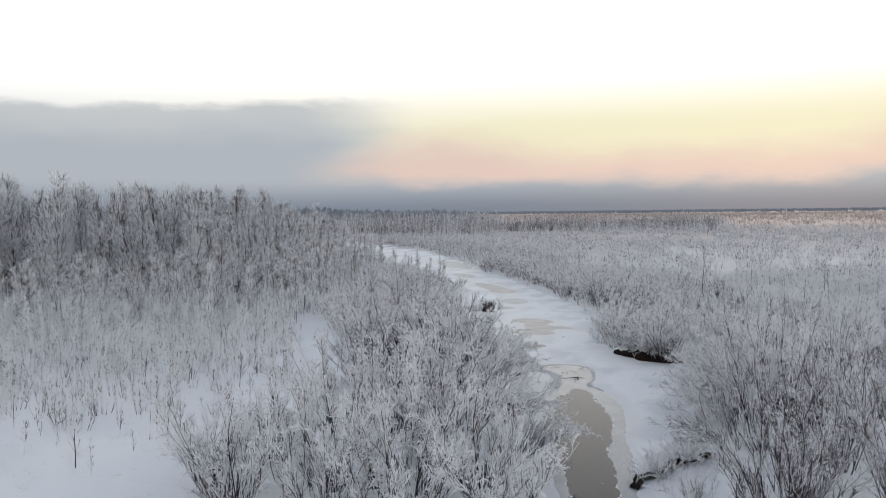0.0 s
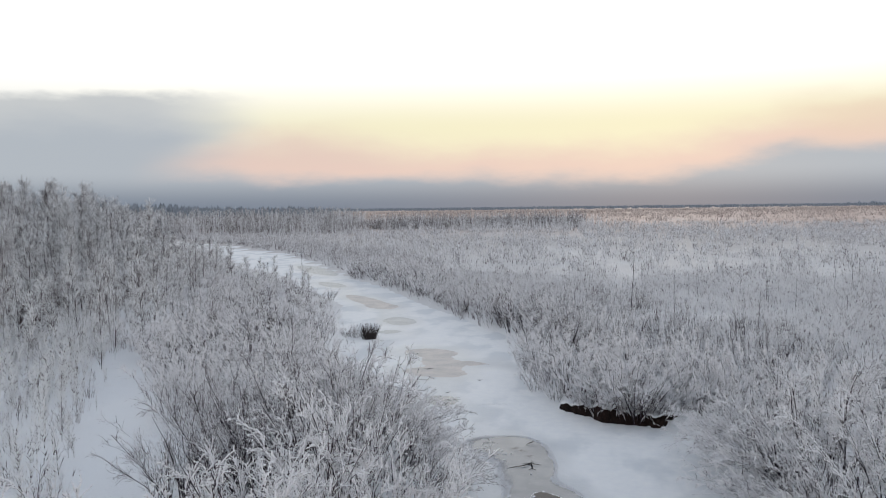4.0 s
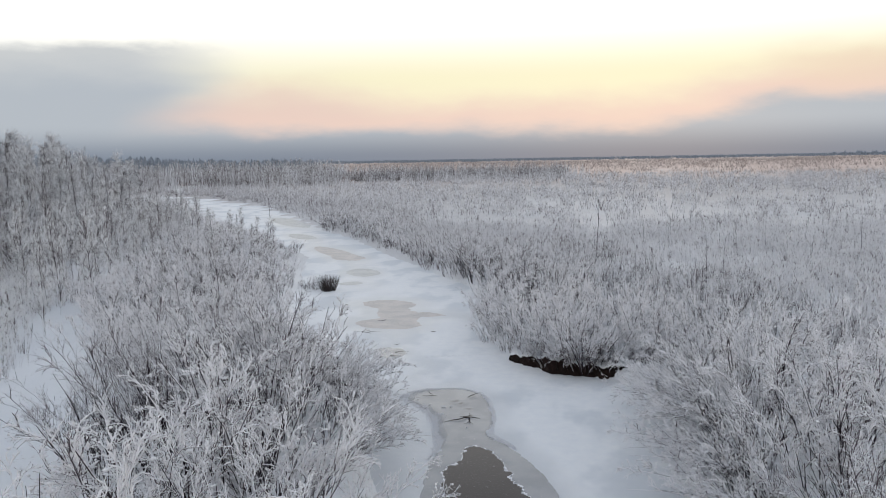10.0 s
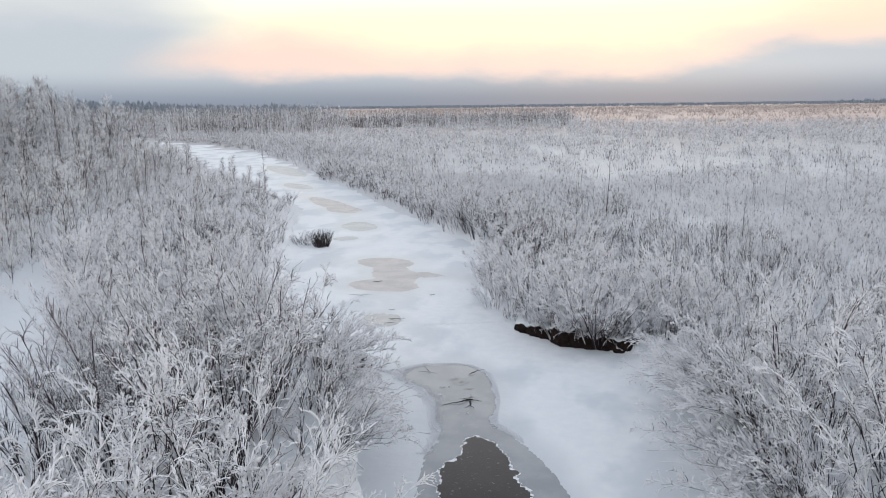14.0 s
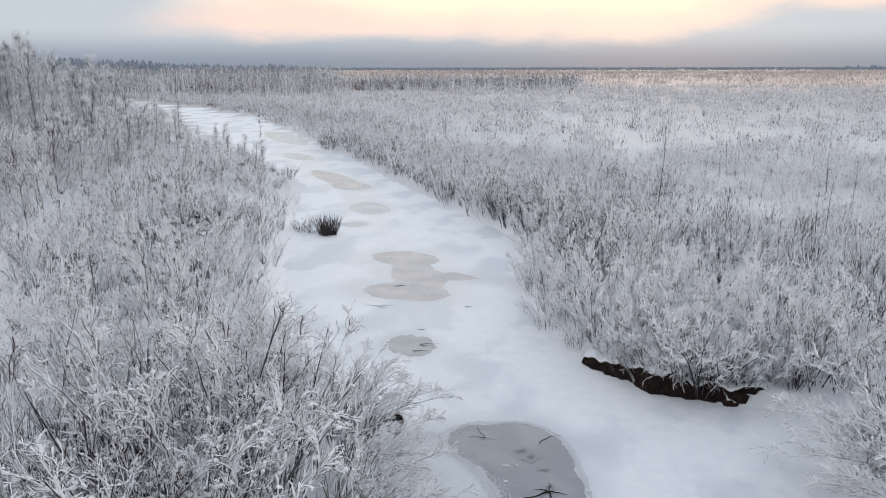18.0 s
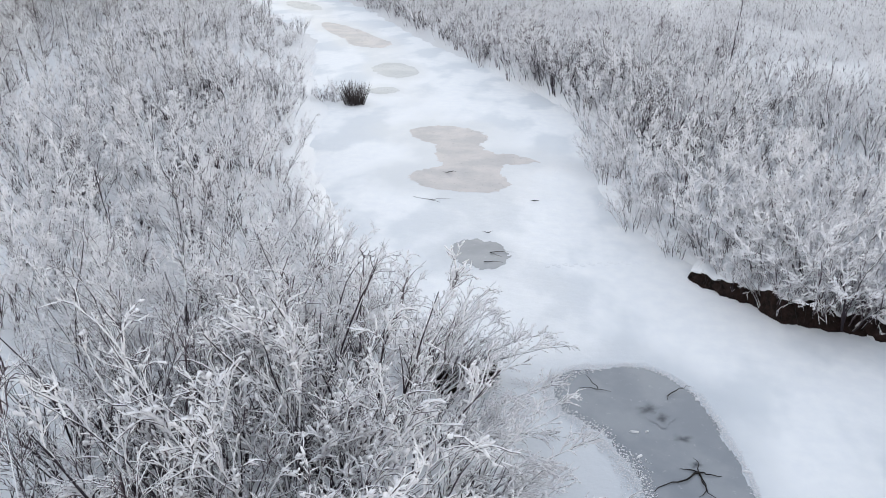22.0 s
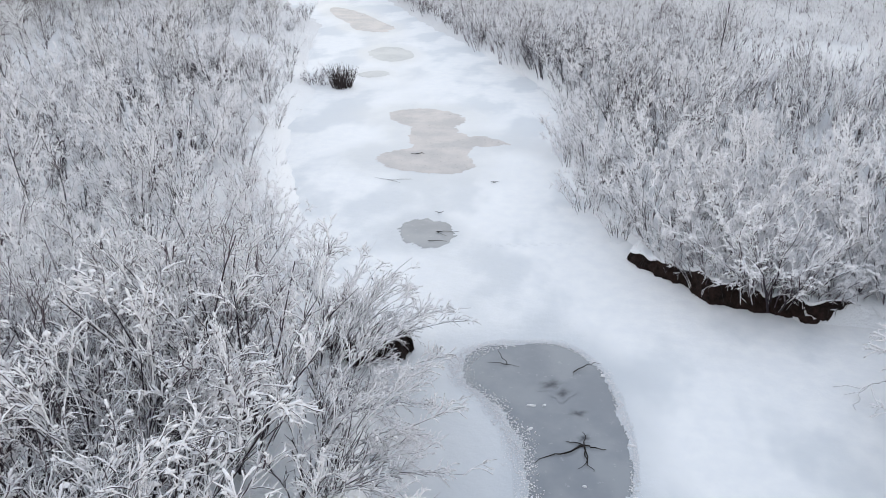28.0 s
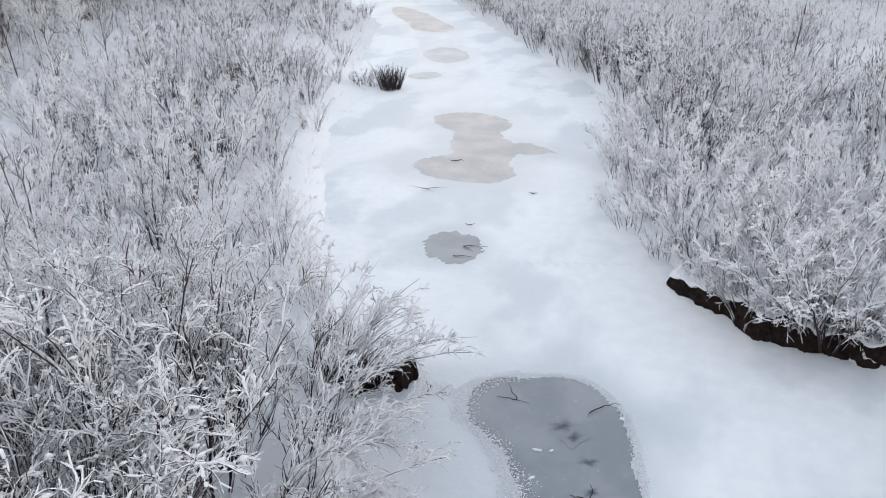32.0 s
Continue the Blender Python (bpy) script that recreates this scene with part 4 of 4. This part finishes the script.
def clumped(x, y):
    return 0.5 + 0.5 * wave(x * 1.5 + 3, y * 1.1)


right_side = lambda x, y: (x > bank_r(y) + 3) & (x < 28 + 0.55 * (y + 25))
xs, ys = density(8500, -40, 115, 40, 130, lambda x, y: right_side(x, y) & (x > bank_r(y) + 8 - 0.04 * y) & (0.4 * patchy(x * 1.3, y * 1.5) + 0.6 * clumped(x, y) > rng.uniform(0.28, 0.68, len(x))) & ~((np.abs(x - 13) < 6) & (np.abs(y - 86) < 6)))
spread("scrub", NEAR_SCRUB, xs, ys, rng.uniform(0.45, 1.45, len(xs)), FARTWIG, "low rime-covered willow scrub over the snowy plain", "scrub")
xs, ys = density(13000, -190, 340, 120, 560, lambda x, y: right_side(x, y) & (rng.uniform(380, 600, len(x)) > y) & (0.5 * patchy(x * 0.6, y * 0.9) + 0.5 * clumped(x * 0.5, y * 0.4) > rng.uniform(0.28, 0.66, len(x))))
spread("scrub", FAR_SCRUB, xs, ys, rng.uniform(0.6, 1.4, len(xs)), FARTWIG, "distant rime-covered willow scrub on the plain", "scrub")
xs, ys = density(8000, -500, 1100, 330, 1900, lambda x, y: (np.abs(x + 60) < 0.62 * y + 60) & (rng.uniform(330, 560, len(x)) < y) & (patchy(x * 0.3, y * 0.3) > rng.uniform(0.0, 0.7, len(x))))
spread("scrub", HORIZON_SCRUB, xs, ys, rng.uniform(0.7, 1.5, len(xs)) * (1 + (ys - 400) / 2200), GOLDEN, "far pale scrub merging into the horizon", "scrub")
xs, ys = density(8000, -210, 30, 80, 350, lambda x, y: (x > bank_r(y) + 0.6) & (x < bank_r(y) + 30) & (rng.uniform(0, 1, len(x)) < np.clip(1.25 - (x - bank_r(y)) / 30, 0.15, 1)))
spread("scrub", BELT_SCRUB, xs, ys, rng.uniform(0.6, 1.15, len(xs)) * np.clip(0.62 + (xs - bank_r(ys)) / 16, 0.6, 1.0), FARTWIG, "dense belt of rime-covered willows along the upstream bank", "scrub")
xs, ys = density(2600, -190, -20, 90, 345, lambda x, y: (x < bank_l(y) - 2) & (x > bank_l(y) - 50))
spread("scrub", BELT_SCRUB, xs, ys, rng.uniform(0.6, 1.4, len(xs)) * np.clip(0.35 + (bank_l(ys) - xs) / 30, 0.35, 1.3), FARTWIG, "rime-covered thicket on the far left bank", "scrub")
xs, ys = density(2500, -125, -16, 2, 100, lambda x, y: ((x < trail(y) - 3.2) | (y > 54) & (x < trail(y) + 4)) & (x > -62 - 0.8 * y) & (0.35 * patchy(x, y) + 0.65 * np.clip((-x - 16 + 0.2 * y) / 40, 0, 1) > rng.uniform(0.1, 0.9, len(x))))
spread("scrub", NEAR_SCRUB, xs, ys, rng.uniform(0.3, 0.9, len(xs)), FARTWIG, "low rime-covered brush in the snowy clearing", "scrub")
TREELET = [scrub(3.4, 2, 0.14, 22, 0, 0.025, 1, 0.05, 0.25, 0.85) for _ in range(8)]
xs, ys = density(3400, -80, -17, 4, 60, lambda x, y: (x < trail(y) - 2.4) & (np.clip((trail(y) - x) / 26 + (y - 22) / 40, 0.08, 1) * (0.4 + 0.8 * clumped(x, y)) > rng.uniform(0.0, 1.0, len(x))))
spread("saplings", TREELET, xs, ys, rng.uniform(0.3, 1.4, len(xs)), CROWN, "slim rime-covered saplings standing in the snow beside the trail", "saplings")
xs, ys = density(2600, -170, -50, 62, 180, lambda x, y: (x < -58 - 0.30 * (y - 70)) & (x < bank_l(y) - 15))
spread("scrub", FAR_SCRUB, xs, ys, rng.uniform(0.8, 1.9, len(xs)), DARKTWIG, "brownish brush below the birches", "scrub")
# frosted sedge between the shrubs
SEDGE = [scrub(0.8, 9, 1.1, 0, 0, 0.014, 1) for _ in range(6)]
xs, ys = density(7000, -45, 30, 0, 95, lambda x, y: ((x < bank_l(y) - 1.2) & (x > trail(y) + 1.6)) | ((x > bank_r(y) + 1.2) & (x < bank_r(y) + 16)))
spread("sedge", SEDGE, xs, ys, rng.uniform(0.6, 1.9, len(xs)), FROSTY, "frosted sedge and low brush between the willows", "sedge")
xs, ys = density(2200, -60, -10, -4, 60, lambda x, y: (np.abs(x - trail(y)) > 2.0) & (x < trail(y) + 5) & (clumped(x * 1.5, y * 1.5) > rng.uniform(0.2, 0.9, len(x))))
spread("sedge", SEDGE, xs, ys, rng.uniform(0.5, 1.4, len(xs)), CROWN, "small frosted plants standing out of the snow", "sedge")
xs, ys = density(6500, -30, 34, 44, 92, lambda x, y: (x > bank_r(y) + 3.0) & (x < bank_r(y) + 17) & (patchy(x * 2, y * 2) > rng.uniform(0.0, 0.9, len(x))))
spread("sedge", SEDGE, xs, ys, rng.uniform(0.9, 2.4, len(xs)), MAUVE, "brownish brush between the willows of the right bank", "sedge")
# taller thickets beyond the bend
xs, ys = density(1500, -300, 20, 380, 640, lambda x, y: (x < 15 - 0.05 * (y - 380)) & (patchy(x * 0.5, y * 0.5) > rng.uniform(0.1, 0.9, len(x))))
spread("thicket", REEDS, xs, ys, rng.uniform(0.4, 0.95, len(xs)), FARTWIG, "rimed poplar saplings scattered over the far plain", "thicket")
belt = lambda x, y: (np.abs(y - 466 - 0.22 * (x + 60)) < 11) & (wave(x * 0.9, y * 0.4) > rng.uniform(-1.0, 0.6, len(x)))
xs, ys = density(500, -126, 2, 430, 500, belt)
spread("thicket", REEDS, xs, ys, rng.uniform(0.4, 1.0, len(xs)), FARTWIG, "rimed poplar saplings among the brown thicket", "thicket")
xs, ys = density(2400, -126, 2, 430, 500, belt)
spread("thicket", REEDS, xs, ys, rng.uniform(0.45, 1.1, len(xs)), DARKTWIG, "belt of bare brown poplar thicket across the plain", "thicket")
bend = lambda x, y: (x < -70 - 0.25 * (y - 200)) & (patchy(x * 0.7, y * 0.7) > rng.uniform(0.0, 0.8, len(x)))
xs, ys = density(1100, -420, -115, 345, 560, bend)
spread("thicket", REEDS, xs, ys, rng.uniform(0.5, 1.3, len(xs)), FARTWIG, "white rimed poplars beyond the river bend", "thicket")
xs, ys = density(1900, -420, -115, 345, 560, bend)
spread("thicket", REEDS, xs, ys, rng.uniform(0.5, 1.5, len(xs)), DARKTWIG, "rimed poplar thicket beyond the river bend", "thicket")


def spruce(h, tiers, r):
    """A slim conifer of stacked ragged cones."""
    vs, fs, o, n = [], [], 0, 6
    for k in range(tiers):
        z = h * (0.04 + 0.86 * k / tiers)
        rr = r * (1 - 0.8 * k / tiers)
        a = rng.uniform(0, 6.28) + np.arange(n) * 6.28 / n
        ring = np.stack([np.cos(a) * rr, np.sin(a) * rr, np.full(n, z)], axis=1) * np.column_stack([rng.uniform(0.7, 1.2, (n, 2)), np.ones(n)])
        tip = np.array([[0, 0, min(h, z + h * 1.5 / tiers)]])
        vs += [ring, tip, tip + 0.001]
        fs.append(np.stack([np.arange(n), (np.arange(n) + 1) % n, np.full(n, n), np.full(n, n + 1)], axis=1) + o)
        o += n + 2
    return np.concatenate(vs), np.concatenate(fs)


SPRUCE = [spruce(11, 3, 3.0) for _ in range(5)]
FAR_SPRUCE = [spruce(8, 2, 4.5) for _ in range(4)]
xs, ys = density(4200, -900, 60, 640, 900, lambda x, y: (x < -0.36 * y + rng.normal(0, 15, len(x))))
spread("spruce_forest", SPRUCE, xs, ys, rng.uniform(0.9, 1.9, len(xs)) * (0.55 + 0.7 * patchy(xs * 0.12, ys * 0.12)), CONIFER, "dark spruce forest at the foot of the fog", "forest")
xs, ys = density(5000, -1600, 2500, 2300, 4200, lambda x, y: y > 2250 + 0.1 * np.abs(x))
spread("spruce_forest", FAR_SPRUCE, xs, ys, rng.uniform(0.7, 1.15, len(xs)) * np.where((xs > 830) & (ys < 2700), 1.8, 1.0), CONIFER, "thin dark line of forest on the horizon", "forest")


# ---- small things on the ice ----
def stick_part(p, r0, r1, parent, mat, name="twig"):
    q = [np.array(p[0], dtype=float)]
    for a, c in zip(p[:-1], p[1:]):
        a, c = np.array(a, dtype=float), np.array(c, dtype=float)
        w = np.linalg.norm(c - a) * 0.09
        q += [a + (c - a) * 0.35 + rng.normal(0, w, 3) * (1, 1, 0.2), a + (c - a) * 0.7 + rng.normal(0, w, 3) * (1, 1, 0.2), c]
    v, f = sticks(np.array([q]), r0, r1)
    return part(name, mesh_of(name, v, [f], mat), parent)


def fallen_branch(x, y, arms, r, label):
    """A dark branch frozen into the ice; arms are lists of steps from its fork."""
    ob = tagged(new("fallen_branch"), label, "branch", "branches frozen into the pool")
    ob.matrix_world = pose(x, y, 0.02)
    for k, arm in enumerate(arms):
        stick_part([(0, 0, 0.03)] + list(arm), r * (1 if k == 0 else 0.75), r * 0.2, ob, BRANCH, "limb" if k == 0 else "twig")
    return ob


fallen_branch(-1.78, 32.5, [[(-0.35, -0.35, 0.05), (-0.75, -0.5, 0.03), (-1.25, -0.95, 0.0)], [(0.03, -0.35, 0.06), (0.12, -0.62, 0.04), (0.3, -0.98, 0.0)], [(0.02, 0.35, 0.1), (-0.05, 0.6, 0.04)],
                            [(0.3, -0.05, 0.04), (0.6, -0.02, 0.0)], [(-0.3, 0.08, 0.03), (-0.5, 0.1, 0.0)], [(0.1, -0.7, 0.04), (-0.12, -0.95, 0.0)]], 0.034, "forked black branch frozen into dark ice")
fallen_branch(-4.35, 36.05, [[(-0.25, 0.4, 0.12), (-0.5, 0.85, 0.2)], [(0.2, -0.02, 0.03), (0.4, -0.05, 0.0)], [(-0.35, 0.02, 0.03), (-0.6, 0.05, 0.0)]], 0.017, "thin black branch sticking up from the ice")
fallen_branch(-2.25, 36.0, [[(0.25, 0.2, 0.10), (0.6, 0.45, 0.16), (0.85, 0.5, 0.12)], [(0.02, -0.2, 0.02)], [(0.3, 0.3, 0.05), (0.35, 0.45, 0.02)]], 0.018, "bent black branch at the rim of the pool")
fallen_branch(-12.6, 52.0, [[(0.5, 0.1, 0.06), (1.3, 0.15, 0.1)], [(-0.4, 0.1, 0.04), (-0.8, 0.25, 0.02)], [(0.4, -0.15, 0.03), (0.7, -0.3, 0.0)]], 0.019, "dark fallen branch lying on the snowy ice")
fallen_branch(-9.1, 48.1, [[(0.25, 0.05, 0.1)], [(-0.2, 0.1, 0.05)]], 0.03, "short dark twig sticking out of the snow")
fallen_branch(-8.75, 45.9, [[(0.5, 0.15, 0.03), (1.0, 0.2, 0.02)], [(0.3, -0.2, 0.02), (0.55, -0.35, 0.02)]], 0.019, "dark twigs lying across a bare patch")
fallen_branch(-8.9, 44.9, [[(0.4, 0.12, 0.03), (0.8, 0.1, 0.02)]], 0.019, "dark twig frozen in a bare patch")
fallen_branch(-12.2, 56.4, [[(0.3, 0.1, 0.1), (0.5, 0.1, 0.05)], [(-0.3, 0.05, 0.04)]], 0.03, "short dark twig on the brownish ice")
fallen_branch(-7.2, 52.6, [[(0.3, 0.05, 0.05)], [(-0.15, 0.1, 0.03)]], 0.03, "short dark twig sticking out of the snow")


def ice_star(x, y, r, arms, turn):
    """A dark star of cracks where water has come up through the ice."""
    n = arms * 8
    a = np.arange(n) * 2 * math.pi / n
    reach = np.repeat(rng.uniform(0.25, 1.0, arms), 8)
    rr = r * (0.72 + 0.28 * np.sin(a * (arms // 2) + arms) * np.cos(a * 2 + 1) + 0.10 * np.repeat(reach[::8], 8))
    ring = lambda u: np.stack([np.cos(a) * rr * 1.5 * u, np.sin(a) * rr * u, np.zeros(n)], axis=1)
    co = np.concatenate([[[0, 0, 0]], ring(0.3), ring(0.65), ring(1.0)])
    k = np.arange(n)
    band = lambda o: np.stack([o + k, o + n + k, o + n + (k + 1) % n, o + (k + 1) % n], axis=1)
    me = mesh_of("ice_star", co, [np.stack([np.zeros(n, int), k + 1, (k + 1) % n + 1], axis=1), np.concatenate([band(1), band(n + 1)])], CRACK)
    me.attributes.new("stain", "FLOAT", "POINT").data.foreach_set("value", np.repeat([0.9, 0.62, 0.24, 0.0], [1, n, n, n]).astype(np.float32))
    ob = tagged(new("ice_star", me), "dark star of cracks in grey ice", "ice crack", "stars in the pool ice")
    ob.matrix_world = pose(x, y, 0.013 + 0.00015 * turn, 0, 0, turn)


ice_star(-2.85, 35.25, 0.5, 7, 20)
ice_star(-2.5, 34.85, 0.45, 5, 70)
ice_star(-2.02, 33.95, 0.4, 5, 10)
ice_star(-1.8, 32.85, 0.34, 5, 45)


def ice_chip(x, y, w, d, turn):
    """A flat shard of ice with snow on it."""
    n = 7
    a = np.arange(n) * 2 * math.pi / n + rng.uniform(-0.25, 0.25, n)
    rr = rng.uniform(0.6, 1.0, n)
    ring = np.stack([np.cos(a) * rr * w, np.sin(a) * rr * d], axis=1)
    co = np.concatenate([np.column_stack([ring, np.zeros(n)]), np.column_stack([ring * 0.86, np.full(n, 0.05)]), [[0, 0, 0.06]]])
    k = np.arange(n)
    side = np.stack([k, (k + 1) % n, n + (k + 1) % n, n + k], axis=1)
    top = np.stack([n + k, n + (k + 1) % n, np.full(n, 2 * n)], axis=1)
    ob = tagged(new("ice_chip", mesh_of("ice_chip", co, [side, top], RIME)), "small white shard of ice lying flat", "ice shard", "shards on the ice")
    ob.matrix_world = pose(x, y, 0.012, 0, 0, turn)


for x, y, w, d, t in ((-3.36, 34.05, 0.24, 0.06, 5), (-3.0, 34.12, 0.09, 0.05, 30), (-3.3, 32.95, 0.16, 0.10, 40), (-0.5, 32.75, 0.2, 0.07, -10), (-1.7, 30.9, 0.09, 0.05, 0), (-1.35, 36.0, 0.12, 0.1, 20)):
    ice_chip(x, y, w * 0.8, d * 0.55, t)

# a rimed shoot bent down onto the snow
bent = tagged(new("bent_shoot"), "thin rimed willow shoot bent down onto the snowy ice", "branch")
bent.matrix_world = pose(6.6, 36.4, 0.0, 0, 0, 0)
for k, arm in enumerate(([(0, 0, 0.5), (-0.45, -0.1, 0.34), (-0.95, -0.15, 0.06)], [(-0.3, -0.05, 0.4), (-0.6, -0.5, 0.28), (-0.75, -0.85, 0.05)], [(-0.2, -0.05, 0.42), (-0.2, -0.6, 0.3), (-0.35, -1.1, 0.06)], [(-0.5, -0.1, 0.32), (-0.8, 0.2, 0.2), (-1.1, 0.3, 0.04)], [(0, 0, 0.5), (0.5, 0.1, 0.55), (1.1, 0.2, 0.3), (1.6, 0.3, -0.1)])):
    stick_part(arm, 0.022, 0.012, bent, FROSTY, "limb" if k == 4 else "twig")

# a dark tussock where the bank runs into the ice
tv, tf = scrub(1.75, 230, 0.45, 0, 0, 0.016, 2, 0.38)
tussock = tagged(new("sedge_tussock", mesh_of("sedge_tussock", tv, [tf], REED)), "dark sedge tussock standing in the river ice", "sedge")
tussock.matrix_world = pose(-21.5, 71.3, 0.05)
for x, y, k in ((-22.9, 72.2, 0.42), (-24.0, 72.0, 0.55), (-23.4, 74.4, 0.5)):
    plant("willow_shrub", SMALL[rng.integers(4)], place(x, y, k), "low rimed willow beside the dark tussock", "willow", "low willows at the ice edge")
rock_v, rock_f = knobs(np.array([[0, 0, 0.12]]), np.array([0.26]), 0.8)
rock = tagged(new("stump", mesh_of("stump", rock_v, [rock_f], BRANCH)), "small black stump standing in the snow", "stump")
rock.matrix_world = pose(-19.5, 28.0, float(ground_z(-19.5, 28.0)))


# footprints across the ice
def footprint(x, y, turn):
    n = 8
    a = np.arange(n) * 2 * math.pi / n
    outer = np.stack([np.cos(a) * 0.055, np.sin(a) * 0.075, np.full(n, 0.004)], axis=1)
    rim = np.stack([np.cos(a) * 0.085, np.sin(a) * 0.105, np.full(n, 0.022)], axis=1)
    foot = np.stack([np.cos(a) * 0.12, np.sin(a) * 0.14, np.full(n, 0.0)], axis=1)
    k = np.arange(n)
    q = lambda o, p: np.stack([o + k, o + (k + 1) % n, p + (k + 1) % n, p + k], axis=1)
    ob = new("footprint", mesh_of("footprint", np.concatenate([foot, rim, outer]), [q(0, n), q(n, 2 * n)], RIVER))
    ob.matrix_world = pose(x, y, 0.001, 0, 0, turn)
    return tagged(ob, "small animal footprint pressed into the snow", "footprint", "trail of footprints")


for k in range(26):
    footprint(-6.2 + 0.24 * k + 0.05 * math.sin(k * 2.1), 45.0 + 0.06 * k + (0.09 if k % 2 else -0.09), 80)
